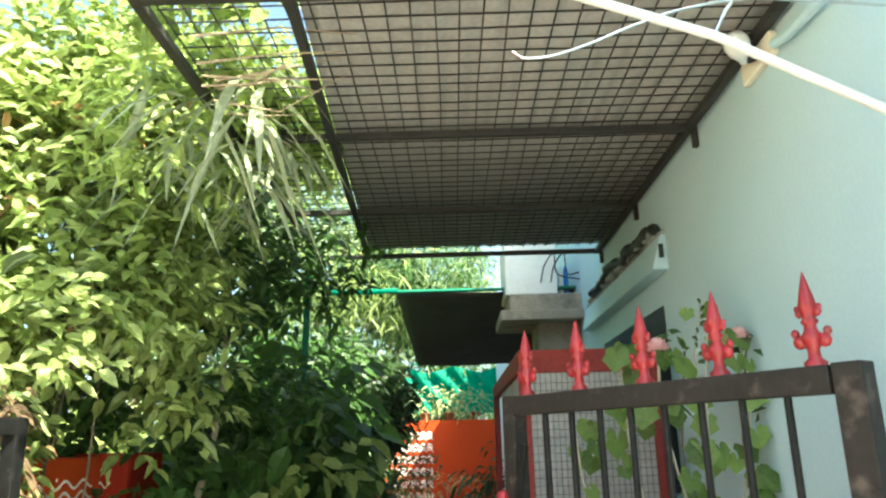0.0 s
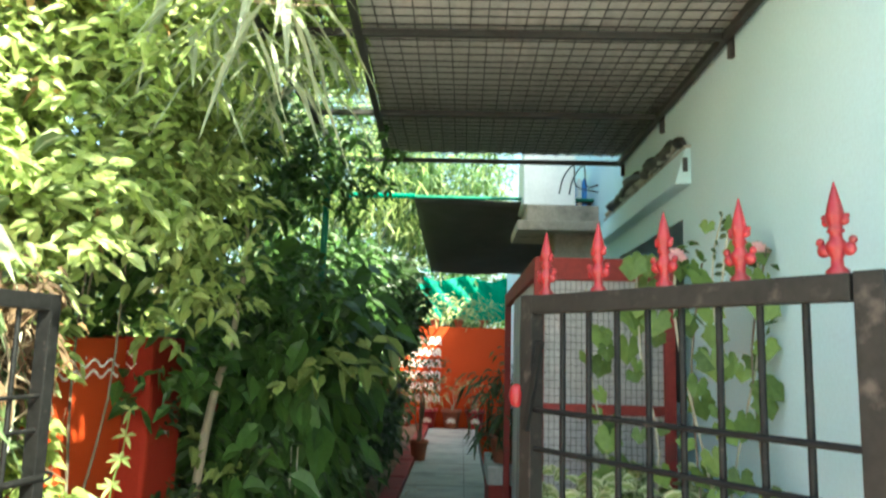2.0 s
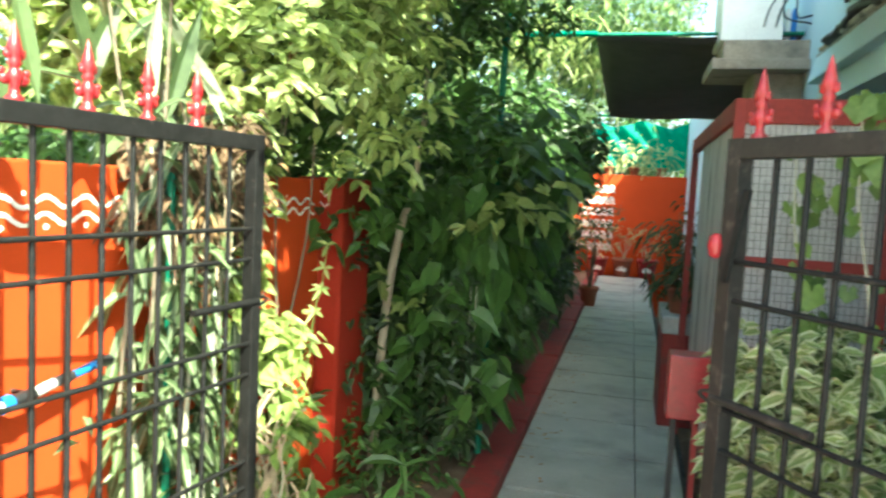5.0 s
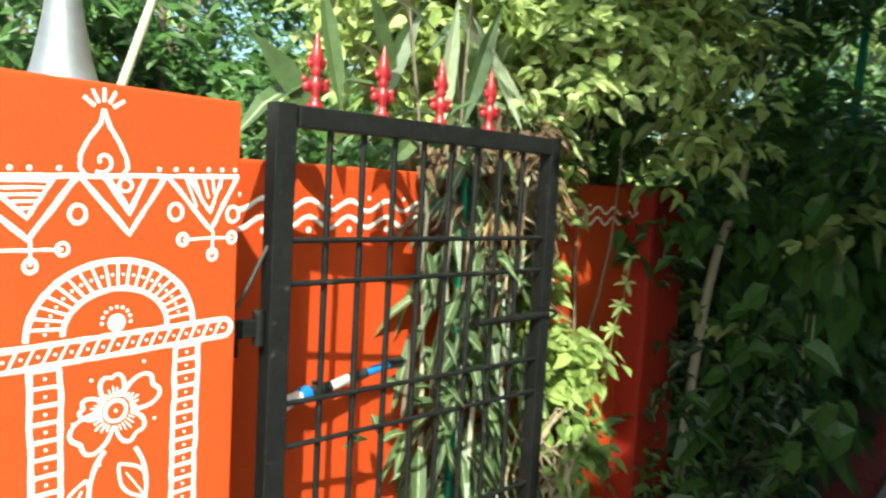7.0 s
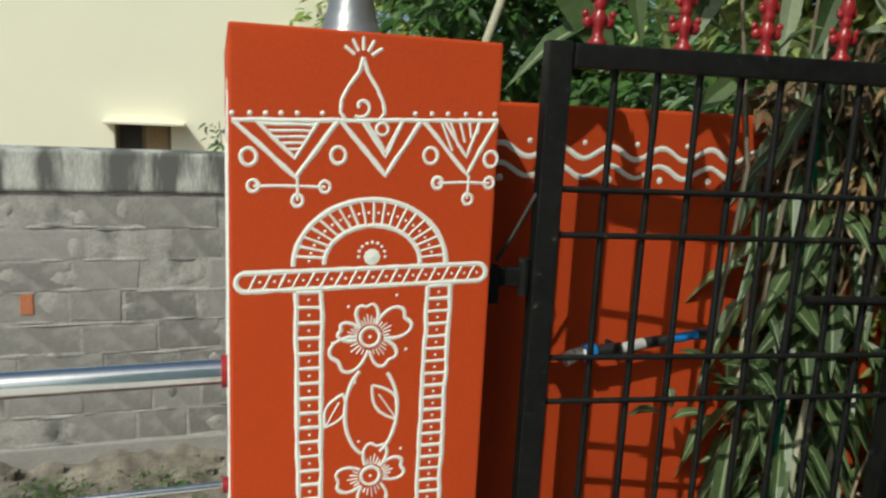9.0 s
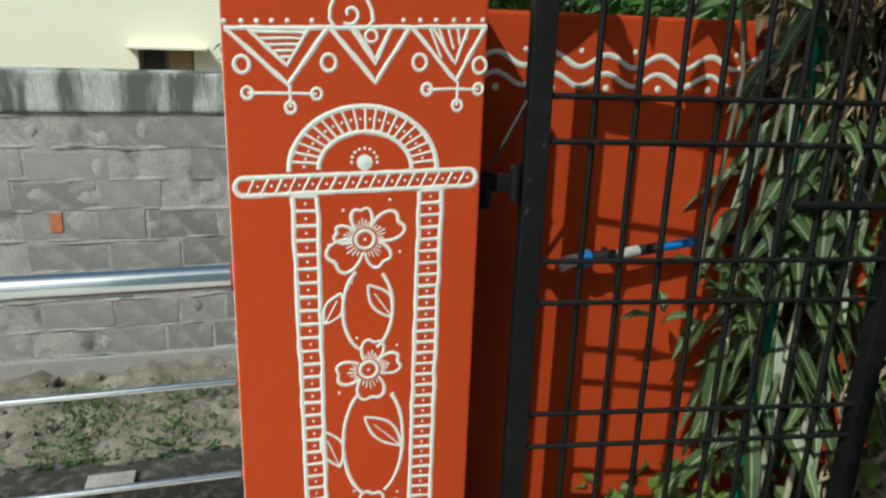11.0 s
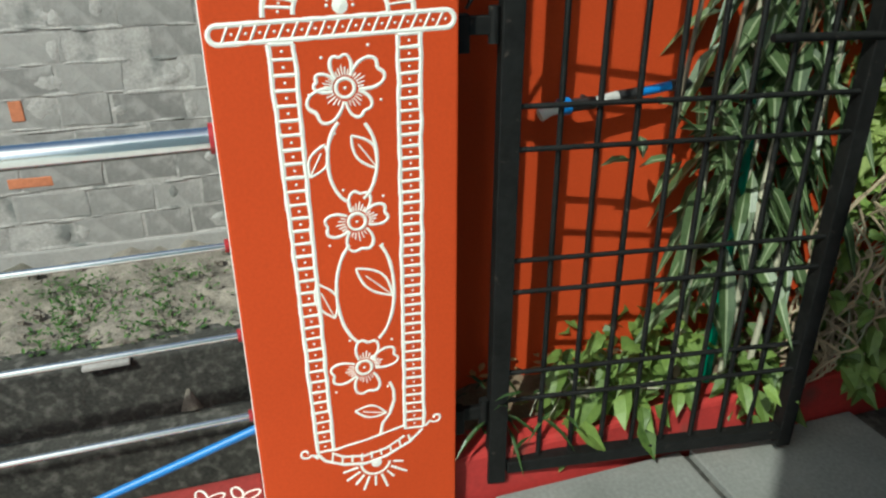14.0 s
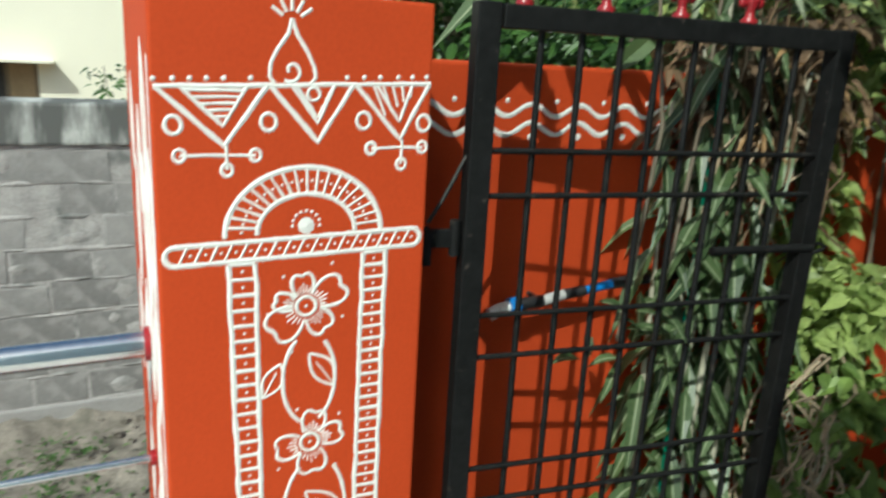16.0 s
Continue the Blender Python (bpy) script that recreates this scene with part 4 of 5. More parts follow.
part("red_tag", bm, SPEAR, right_gate, "round red tag")

# hose along the wall behind the gate
hose = thing("garden_hose", (-0.22, 0.3, 0.97), "patched garden hose with blue couplings along the wall", "hose")
line = [(-0.19, 0.262, 0.955), (-0.19, 0.285, 0.966), (-0.19, 0.31, 0.970), (-0.19, 0.335, 0.972), (-0.19, 0.40, 0.975), (-0.19, 0.46, 0.985),
        (-0.19, 0.52, 0.99), (-0.19, 0.60, 1.0), (-0.22, 0.9, 1.0)]
for i, (mat, r) in enumerate(((WHITE_PLASTIC, 0.015), (WHITE_PLASTIC, 0.014), (BLUE, 0.020), (BLACK_PLASTIC, 0.015), (GREY_MESH, 0.013), (BLACK_PLASTIC, 0.013),
                              (BLUE, 0.011), (BLACK_PLASTIC, 0.014))):
    bm = bmesh.new()
    tube(bm, [line[i], line[i + 1]], r, 12)
    part("hose_piece", bm, mat, hose)
bm = bmesh.new()
tube(bm, [(-0.251, 0.40, 0.975), (-0.185, 0.40, 0.975)], 0.006, 8)
part("hose_clip", bm, IRON, hose)

# ---- red framed cage at the house ----
cage = thing("veranda_cage", (1.75, 1.95, 0), "red framed veranda screen with grey mesh panels", "screen")
for lo, hi in (((1.45, 1.93, 0.0), (1.49, 1.97, 1.88)), ((1.965, 1.93, 0.0), (2.01, 1.97, 1.88)), ((1.49, 1.93, 1.79), (1.965, 1.97, 1.88)),
               ((1.49, 1.935, 1.26), (1.965, 1.965, 1.30)), ((1.45, 1.97, 1.80), (1.49, 3.9, 1.88)), ((1.45, 3.86, 0.0), (1.49, 3.90, 1.80)), ((1.455, 1.97, 0.42), (1.485, 3.86, 0.46))):
    bm = bmesh.new()
    box(bm, lo, hi, 0.004)
    part("frame_bar", bm, KERB, cage)
for lo, hi in (((1.49, 1.95, 1.30), (1.965, 1.956, 1.79)), ((1.49, 1.95, 0.0), (1.965, 1.956, 1.26))):
    bm = bmesh.new()
    box(bm, lo, hi)
    screen = part("screen_panel", bm, GREY_MESH, cage, "grey mesh panel")
    bm = bmesh.new()
    for k in range(1, 22):
        x = lo[0] + (hi[0] - lo[0]) * k / 22
        tube(bm, [(x, 1.945, lo[2]), (x, 1.945, hi[2])], 0.0013, 4, False)
    for k in range(1, int((hi[2] - lo[2]) / 0.03)):
        tube(bm, [(lo[0], 1.943, lo[2] + 0.03 * k), (hi[0], 1.943, lo[2] + 0.03 * k)], 0.0013, 4, False)
    part("wire_grid", bm, IRON, screen)
part("side_panel", box(bmesh.new(), (1.466, 1.975, 0.47), (1.476, 3.3, 1.795), 0.002), PLASTER, cage, "pale grey weathered side panel")
box_post = thing("letter_box", (1.36, 1.85, 0), "red metal box on two thin legs", "box")
part("box_body", box(bmesh.new(), (1.28, 1.80, 0.69), (1.43, 1.92, 0.93), 0.008), SPEAR, box_post)
for x in (1.30, 1.38):
    part("leg", box(bmesh.new(), (x, 1.85, 0.0), (x + 0.022, 1.87, 0.69), 0.002), KERB if x > 1.35 else IRON, box_post)
plinth = thing("plinth", (1.47, 4.3, 0), "masonry plinth with a pale worn top", "plinth")
part("plinth_body", box(bmesh.new(), (1.36, 4.0, 0.0), (1.58, 4.7, 0.62), 0.01), KERB, plinth)
part("plinth_top", box(bmesh.new(), (1.35, 3.99, 0.62), (1.59, 4.71, 0.74), 0.012), PLASTER, plinth)

# ---- far end ----
bm = bmesh.new()
box(bm, (-4.0, 13.9, -0.8), (2.6, 14.1, 1.98), bevel=0.01)
far_wall = thing("wall_north", (0, 14, 0), "red painted end wall with white line drawings", "wall", kind="structure")
part("wall_body", bm, RED, far_wall)


def draw_far(bm):
    far = lambda u, v, h: (u, 13.9 - h, v)
    for i in range(9):
        for j in range(6):
            u, v = -0.35 + 0.13 * i, 0.55 + 0.23 * j
            stroke(bm, ring(u, v, 0.045, 0.06, 0, 360, 10), 0.03, far, height=0.004)
            stroke(bm, [(u - 0.06, v - 0.09), (u, v + 0.02), (u + 0.06, v - 0.09)], 0.026, far, height=0.004)


painted("wall_drawing", far_wall, draw_far)


def clay_pot(base, r, h, label, mat=TERRACOTTA, drawn=False):
    p = thing("flower_pot", base, label, "flower pot", "flower pots")
    bm = bmesh.new()
    lathe(bm, base, [(r * 0.68, 0), (r * 0.92, h * 0.8), (r * 1.06, h * 0.82), (r * 1.06, h), (r * 0.93, h), (r * 0.9, h * 0.88)], 20)
    part("pot_body", bm, mat, p)
    bm = bmesh.new()
    lathe(bm, (base[0], base[1], base[2] + h * 0.8), [(r * 0.88, 0), (r * 0.88, h * 0.08), (r * 0.3, h * 0.1)], 14)
    part("pot_soil", bm, SOIL, p)
    if drawn:
        bm = bmesh.new()
        for k in range(7):
            a = radians(20 + k * 23)
            stroke(bm, [(0.03 * math.cos(a), 0.10 + 0.03 * math.sin(a)), (0.11 * math.cos(a), 0.10 + 0.11 * math.sin(a))], 0.02,
                   lambda u, v, h2: (base[0] + u, base[1] - r * (0.74 + 0.24 * v / h) - 0.004 - h2, base[2] + v))
        part("pot_drawing", bm, WHITE_PAINT, p, "white painted rays")
    return p


for k in range(4):
    clay_pot((0.05 + 0.47 * k, 13.55, 0.0), 0.19, 0.36, "red painted flower pot at the end wall", SPEAR if k % 2 else TERRACOTTA, True)
clay_pot((0.60, 9.25, 0.0), 0.13, 0.27, "brown clay pot with a thin shrub on the path")
clay_pot((1.47, 4.2, 0.74), 0.10, 0.18, "dark clay pot on the plinth")
for k in range(4):
    clay_pot((0.1 + 0.5 * k, 14.0, 1.98), 0.10, 0.16, "small pot on top of the end wall")
v, f = [], []
for j in range(13):
    for i in range(41):
        v.append((-1.2 + 3.4 * i / 40, 14.6 + 0.10 * math.sin(i * 1.3 + j), 2.15 + 0.9 * j / 12 + 0.06 * math.sin(i * 0.5)))
f = [(j * 41 + i, j * 41 + i + 1, j * 41 + i + 42, j * 41 + i + 41) for j in range(12) for i in range(40)]
net = thing("shade_net", (0.5, 14.6, 1.0), "bright green garden shade net on poles", "shade net")
raw("net_cloth", v, f, NET, net, smooth=True)
for x in (-1.1, 0.5, 2.1):
    part("net_pole", tube(bmesh.new(), [(x, 14.62, -0.8), (x, 14.62, 3.1)], 0.02, 8), GREEN_PAINT, net)

# ---- plants ----


def limbs(rng, parent, base, top, spread, count, r=0.02, mat=BARK, name="limb"):
    """Thin bent branches from one base towards a loose ring of tips."""
    for _ in range(count):
        tip = Vector(top) + Vector((rng.uniform(-1, 1) * spread[0], rng.uniform(-1, 1) * spread[1], rng.uniform(-1, 1) * spread[2]))
        b = Vector(base) + Vector((rng.uniform(-.04, .04), rng.uniform(-.04, .04), 0))
        mid = b.lerp(tip, 0.5) + Vector((rng.uniform(-.1, .1), rng.uniform(-.1, .1), 0.06))
        pts = [b, b.lerp(mid, 0.5) + Vector((rng.uniform(-.03, .03), rng.uniform(-.03, .03), 0)), mid, mid.lerp(tip, 0.5) + Vector((0, 0, 0.04)), tip]
        bm = bmesh.new()
        line = eased(pts, 3)
        tube(bm, line, [r * (1 - 0.8 * k / len(line)) for k in range(len(line))], 6)
        part(name, bm, mat, parent)


def tufted(rng, blobs, count=12, share=0.42):
    """Leaf masses broken into smaller tufts near their skin, with gaps between them."""
    out = []
    for b in blobs:
        for _ in range(count):
            d, r = rnd_dir(rng, 1.0), rng.uniform(0.45, 0.95)
            k = share * rng.uniform(0.6, 1.2)
            out.append((b[0] + d.x * r * b[3], b[1] + d.y * r * b[4], b[2] + d.z * r * b[5], k * b[3], k * b[4], k * b[5]))
    return out


def plant(name, base, label, category, groups, seed, stems=None, group="", tufts=0):
    """A plant: leaf masses (blobs, count, size, ratio, droop, material) on stems."""
    rng = random.Random(seed)
    t = thing(name, base, label, category, group)
    for blobs, count, size, ratio, droop, mat in groups:
        v, f = crown(rng, tufted(rng, blobs, tufts) if tufts else blobs, count, size, ratio, droop, clumps=7, spread=size * 2.2)
        raw("foliage", v, f, mat, t)
    for top, spread, count, r, mat in stems or ():
        limbs(rng, t, base, top, spread, count, r, mat)
    return t


def tree(base, height, radius, seed, mat, label, leaf=0.16, count=5000, ratio=0.45, trunk_r=0.09):
    rng = random.Random(seed)
    t = thing("tree", base, label, "tree", "trees behind the wall")
    b = Vector(base)
    crook = [b, b + Vector((0.05, 0.04, height * 0.25)), b + Vector((-0.06, 0.1, height * 0.5)), b + Vector((0.08, 0.0, height * 0.95))]
    bm = bmesh.new()
    tube(bm, crook, [trunk_r, trunk_r * 0.8, trunk_r * 0.6, trunk_r * 0.15], 10)
    part("trunk", bm, BARK, t)
    blobs = []
    for k in range(9):
        a = rng.uniform(0, math.tau)
        z = height * rng.uniform(0.22, 0.95)
        r = radius * rng.uniform(0.25, 0.75)
        blobs.append((b.x + r * math.cos(a), b.y + r * math.sin(a), b.z + z, radius * rng.uniform(.3, .55), radius * rng.uniform(.3, .55), radius * rng.uniform(.25, .45)))
        bm = bmesh.new()
        start = crook[1].lerp(crook[3], max(0, z / height - 0.3))
        tube(bm, [start, start.lerp(Vector(blobs[-1][:3]), 0.5) + Vector((0, 0, 0.1)), Vector(blobs[-1][:3])], [trunk_r * 0.4, trunk_r * 0.25, 0.008], 7)
        part("limb", bm, BARK, t)
    v, f = crown(rng, blobs, count, leaf, ratio, 0.35, clumps=8, spread=leaf * 2.4)
    raw("foliage", v, f, mat, t)
    return t


plant("creeper", (-0.25, 1.62, 0.22), "sprawling sunlit light green creeper above the gate", "creeper", (
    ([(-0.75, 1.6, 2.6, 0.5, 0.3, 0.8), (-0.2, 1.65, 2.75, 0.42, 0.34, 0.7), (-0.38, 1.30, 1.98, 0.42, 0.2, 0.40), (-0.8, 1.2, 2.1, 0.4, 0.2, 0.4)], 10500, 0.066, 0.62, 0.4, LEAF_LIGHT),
    # paler leaves in front imitate the sun's highlights on the creeper
    ([(-0.75, 1.45, 2.6, 0.5, 0.25, 0.8), (-0.2, 1.5, 2.65, 0.42, 0.25, 0.6), (-0.38, 1.22, 1.98, 0.42, 0.18, 0.40), (-0.8, 1.15, 2.1, 0.4, 0.2, 0.4), (0.1, 1.6, 2.1, 0.2, 0.2, 0.3)], 6400, 0.066, 0.62, 0.4, PALE_SUNLIT),
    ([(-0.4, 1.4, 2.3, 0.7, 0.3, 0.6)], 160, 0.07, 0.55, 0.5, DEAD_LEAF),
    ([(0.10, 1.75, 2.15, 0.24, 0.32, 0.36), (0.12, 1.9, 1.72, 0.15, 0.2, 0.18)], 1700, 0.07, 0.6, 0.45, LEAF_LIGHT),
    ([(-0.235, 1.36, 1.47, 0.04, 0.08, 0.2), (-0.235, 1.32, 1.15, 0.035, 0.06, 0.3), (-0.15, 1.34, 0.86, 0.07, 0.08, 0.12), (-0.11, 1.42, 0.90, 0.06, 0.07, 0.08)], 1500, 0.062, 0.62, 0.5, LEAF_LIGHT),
    # darker leaves behind imitate the shaded depth of the creeper
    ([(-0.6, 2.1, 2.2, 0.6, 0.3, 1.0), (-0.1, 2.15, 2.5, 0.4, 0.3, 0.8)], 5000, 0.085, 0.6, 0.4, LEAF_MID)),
    11, (((-0.45, 1.60, 2.4), (0.4, 0.25, 0.6), 4, 0.008, BARK), ((-0.2, 1.42, 1.4), (0.06, 0.08, 0.2), 2, 0.003, BARK)), tufts=16)
plant("slender_tree", (-0.12, 2.5, 0.05), "slender pale stemmed tree with small green leaves", "tree", (
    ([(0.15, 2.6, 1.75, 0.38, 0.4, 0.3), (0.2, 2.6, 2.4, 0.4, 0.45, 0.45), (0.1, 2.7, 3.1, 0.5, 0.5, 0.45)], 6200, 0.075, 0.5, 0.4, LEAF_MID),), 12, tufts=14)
bm = bmesh.new()
tube(bm, eased([(-0.10, 2.5, 0.0), (-0.097, 2.5, 0.29), (-0.057, 2.5, 0.93), (-0.003, 2.5, 1.295), (0.045, 2.5, 1.464), (0.095, 2.5, 1.83), (0.09, 2.5, 2.33), (0.085, 2.5, 2.76), (0.09, 2.55, 3.4)], 3),
     [0.027 - 0.0009 * k for k in range(25)], 12)
part("trunk", bm, PALE_BARK, bpy.data.objects["slender_tree"], "pale grey smooth trunk")
plant("broadleaf_shrub", (0.12, 3.0, 0.03), "dark shrub with broad drooping leaves by the kerb", "shrub", (
    ([(0.05, 3.0, 1.2, 0.3, 0.3, 0.45), (0.22, 3.1, 1.55, 0.28, 0.35, 0.4), (0.1, 2.9, 0.75, 0.25, 0.25, 0.3)], 1000, 0.17, 0.80, 0.7, LEAF_MID),
    ([(0.14, 2.62, 0.75, 0.14, 0.12, 0.4), (0.2, 2.7, 0.4, 0.15, 0.15, 0.3)], 900, 0.075, 0.5, 0.5, LEAF_DARK),
    # flat layer of dark leaves added to imitate shade on the column's right face
    ([(-0.118, 2.28, 0.95, 0.02, 0.13, 0.5)], 170, 0.05, 0.5, 0.6, LEAF_DARK),
    ([(-0.07, 2.70, 0.6, 0.10, 0.10, 0.45)], 500, 0.08, 0.5, 0.5, LEAF_DARK),
    ([(0.52, 2.7, 1.45, 0.10, 0.10, 0.07)], 50, 0.12, 0.6, 0.4, LEAF_LIGHT),
    ([(-0.05, 2.6, 0.95, 0.10, 0.10, 0.10)], 45, 0.10, 0.5, 0.5, LEAF_LIGHT)),
    13, (((0.12, 3.0, 1.3), (0.25, 0.25, 0.3), 9, 0.013, BARK),))
broad = bpy.data.objects["broadleaf_shrub"]
rng = random.Random(131)
v, f = [], []
for k in range(95):
    at = Vector((rng.uniform(0.03, 0.40), rng.uniform(2.64, 2.85), rng.uniform(0.85, 1.62)))
    s_leaf = rng.uniform(0.12, 0.21)
    leaf_shape(v, f, at, Vector((rng.uniform(-.45, .45), rng.uniform(-.55, -.05), -0.75)), Vector((rng.uniform(-.4, .5), -1.0, 0.5)), s_leaf, s_leaf * 0.62, 0.15)
raw("hanging_leaves", v, f, LEAF_MID, broad, "broad green leaves hanging down")
for k in range(7):
    x = 0.22 + 0.022 * k + rng.uniform(-.01, .01)
    part("hanging_stem", tube(bmesh.new(), [(x, 2.72, 0.08), (x + rng.uniform(-.015, .015), 2.72, 0.5), (x + rng.uniform(-.02, .02), 2.72, 1.0)], 0.0035, 5), CANE, broad)
plant("hedge_shrub", (0.02, 4.8, 0.03), "dense dark green shrub beside the path", "shrub", (
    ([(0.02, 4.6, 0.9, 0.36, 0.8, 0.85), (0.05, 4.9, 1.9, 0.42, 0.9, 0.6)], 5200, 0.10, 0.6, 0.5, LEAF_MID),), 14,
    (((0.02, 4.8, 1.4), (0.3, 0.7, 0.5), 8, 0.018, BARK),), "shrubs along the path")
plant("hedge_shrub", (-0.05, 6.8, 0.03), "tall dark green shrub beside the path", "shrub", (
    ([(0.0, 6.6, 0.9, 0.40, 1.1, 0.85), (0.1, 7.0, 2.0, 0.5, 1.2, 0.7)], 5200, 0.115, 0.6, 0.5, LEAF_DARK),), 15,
    (((-0.05, 6.8, 1.4), (0.3, 0.7, 0.5), 8, 0.018, BARK),), "shrubs along the path")
plant("hedge_shrub", (-0.1, 9.6, 0.03), "green shrub at the far end of the path", "shrub", (
    ([(-0.1, 9.6, 1.0, 0.42, 1.4, 0.95), (0.0, 9.8, 2.0, 0.5, 1.2, 0.6)], 3600, 0.12, 0.45, 0.5, LEAF_MID),), 16,
    (((-0.1, 9.6, 1.4), (0.3, 0.7, 0.5), 6, 0.02, BARK),), "shrubs along the path")
plant("bamboo_clump", (-0.9, 8.5, 0.05), "tall arching clump with fine narrow leaves", "bamboo", (
    ([(-0.2, 7.6, 3.6, 0.9, 1.0, 0.8), (0.6, 9.2, 4.0, 1.0, 1.2, 0.7), (-0.6, 6.4, 3.3, 0.8, 1.0, 0.8), (0.2, 10.5, 3.4, 0.8, 1.0, 0.5), (-0.7, 8.5, 5.0, 1.2, 1.5, 1.0), (0.45, 5.6, 3.2, 0.4, 0.7, 0.45), (0.7, 8.2, 3.2, 0.6, 1.0, 0.45), (0.35, 4.2, 3.4, 0.35, 0.6, 0.4), (1.0, 9.5, 3.4, 0.5, 0.8, 0.4), (-0.2, 4.6, 4.5, 0.7, 0.8, 0.7), (0.5, 6.6, 5.0, 0.8, 1.0, 0.8), (0.9, 9.0, 3.5, 0.8, 1.0, 0.6)], 12500, 0.17, 0.13, 0.6, LEAF_LIGHT),
    ([(-0.6, 7.5, 2.7, 0.6, 2.0, 0.8)], 2500, 0.15, 0.16, 0.6, LEAF_MID),
    ([(-0.2, 7.6, 3.6, 0.9, 1.0, 0.8), (0.6, 9.2, 4.0, 1.0, 1.2, 0.7), (0.7, 8.2, 3.2, 0.6, 1.0, 0.45), (0.35, 4.2, 3.4, 0.35, 0.6, 0.4), (0.9, 9.0, 3.5, 0.8, 1.0, 0.6)], 6500, 0.17, 0.13, 0.6, LEAF_MID),
    ([(1.1, 7.4, 3.6, 0.5, 0.8, 0.3), (0.6, 6.6, 3.5, 0.4, 0.6, 0.3)], 1500, 0.15, 0.16, 0.6, LEAF_MID)), 17,
    (((-0.2, 8.5, 3.8), (1.0, 1.6, 0.7), 14, 0.02, CANE),))
plant("garden_weeds", (0.1, 2.4, 0.05), "low green weeds on the soil by the kerb", "weeds", (
    ([(0.1, 2.1, 0.10, 0.2, 0.3, 0.08), (0.2, 2.8, 0.12, 0.14, 0.5, 0.10), (-0.1, 2.5, 0.25, 0.2, 0.4, 0.2), (0.2, 3.8, 0.2, 0.14, 0.6, 0.15)], 1500, 0.05, 0.5, 0.4, LEAF_MID),
    ([(-0.05, 2.2, 0.3, 0.18, 0.2, 0.12)], 60, 0.22, 0.22, 0.5, LEAF_MID)), 18)

# long leaved plant behind the open leaf
cane_plant = thing("cane_plant", (-0.15, 0.65, 0.2), "tall cane plant with long striped green leaves behind the gate", "plant")
rng = random.Random(21)
v, f, slots = [], [], []
for k in range(7):
    x, y = -0.19 + 0.11 * rng.random(), 0.62 + 0.34 * rng.random()
    top = 1.25 + 0.5 * rng.random()
    lean = (rng.uniform(-.05, .06), rng.uniform(-.12, .08))
    bm = bmesh.new()
    tube(bm, [(x, y, 0.16), (x + lean[0] * 0.3, y + lean[1] * 0.3, 0.7), (x + lean[0], y + lean[1], top)], [0.010, 0.008, 0.005], 8)
    part("cane", bm, CANE, cane_plant)
    for j in range(14):
        t = 0.25 + 0.75 * j / 14
        at = Vector((x + lean[0] * t, y + lean[1] * t, 0.16 + (top - 0.16) * t))
        a = rng.uniform(0, math.tau)
        way = Vector((math.cos(a) * 0.7 + 0.25, math.sin(a) * 0.8, rng.uniform(-0.7, 0.35)))
        s = rng.uniform(0.12, 0.20)
        edged_leaf(v, f, slots, at, way, Vector((0.5, rng.uniform(-.5, .3), 1)), s, s * 0.29, 0.9, 0.15)
for k in range(16):
    at = Vector((-0.14 + 0.1 * rng.random(), 0.44 + 0.26 * rng.random(), 0.80 + 0.25 * rng.random()))
    a = rng.uniform(0, math.tau)
    edged_leaf(v, f, slots, at, Vector((0.3 + 0.4 * math.cos(a), math.sin(a), rng.uniform(-.2, .5))), Vector((0.3, 0, 1)), rng.uniform(0.09, 0.16), 0.032, 0.5, 0.16)
for k in range(26):
    at = Vector((-0.12 + rng.uniform(-.12, .12), 0.25 + 0.75 * rng.random(), 1.5 + 0.6 * rng.random()))
    a = rng.uniform(0, math.tau)
    s = rng.uniform(0.16, 0.30)
    edged_leaf(v, f, slots, at, Vector((math.cos(a) * 0.5, math.sin(a), rng.uniform(-.2, .9))), Vector((0.4, 0, 1)), s, s * 0.24, 0.6, 0.16)
for k in range(150):
    at = Vector((rng.uniform(-.22, -.05), rng.uniform(0.70, 1.10), rng.uniform(0.45, 1.72)))
    a = rng.uniform(0, math.tau)
    s_leaf = rng.uniform(0.11, 0.20)
    edged_leaf(v, f, slots, at, Vector((math.cos(a) * 0.6, math.sin(a) * 0.7, rng.uniform(-.9, .3))), Vector((0.6, -0.3, 0.8)), s_leaf, s_leaf * 0.25, 0.7, 0.16)
striped = raw("foliage", v, f, MIDRIB, cane_plant)
striped.data.materials.append(LANCE)
striped.data.polygons.foreach_set("material_index", slots)
v, f = [], []
for y0, z0, y1, z1, w in ((0.30, 1.58, 0.13, 1.80, 0.075), (0.44, 1.62, 0.56, 1.96, 0.06), (0.52, 1.68, 0.36, 1.94, 0.055), (0.45, 1.50, 0.60, 1.64, 0.05), (0.72, 1.62, 0.80, 2.0, 0.06),
                          (0.34, 1.62, 0.27, 1.95, 0.05), (0.85, 1.65, 0.78, 1.98, 0.05)):
    d = Vector((rng.uniform(-.06, .06), y1 - y0, z1 - z0))
    leaf_shape(v, f, Vector((-0.12 + rng.uniform(-.04, .05), y0, z0)), d, Vector((1, -0.3, 0.3)), d.length, w, 0.12)
raw("broad_foliage", v, f, LANCE, cane_plant, "large blue-green upper leaves")
v, f = [], []
for y0, z0, y1, z1, w in ((0.66, 1.60, 0.64, 1.98, 0.05), (0.70, 1.90, 0.99, 1.72, 0.06), (0.76, 1.92, 0.96, 1.66, 0.05)):
    d = Vector((0.05, y1 - y0, z1 - z0))
    leaf_shape(v, f, Vector((-0.10, y0, z0)), d, Vector((1, -0.4, 0.5)), d.length, w, 0.1)
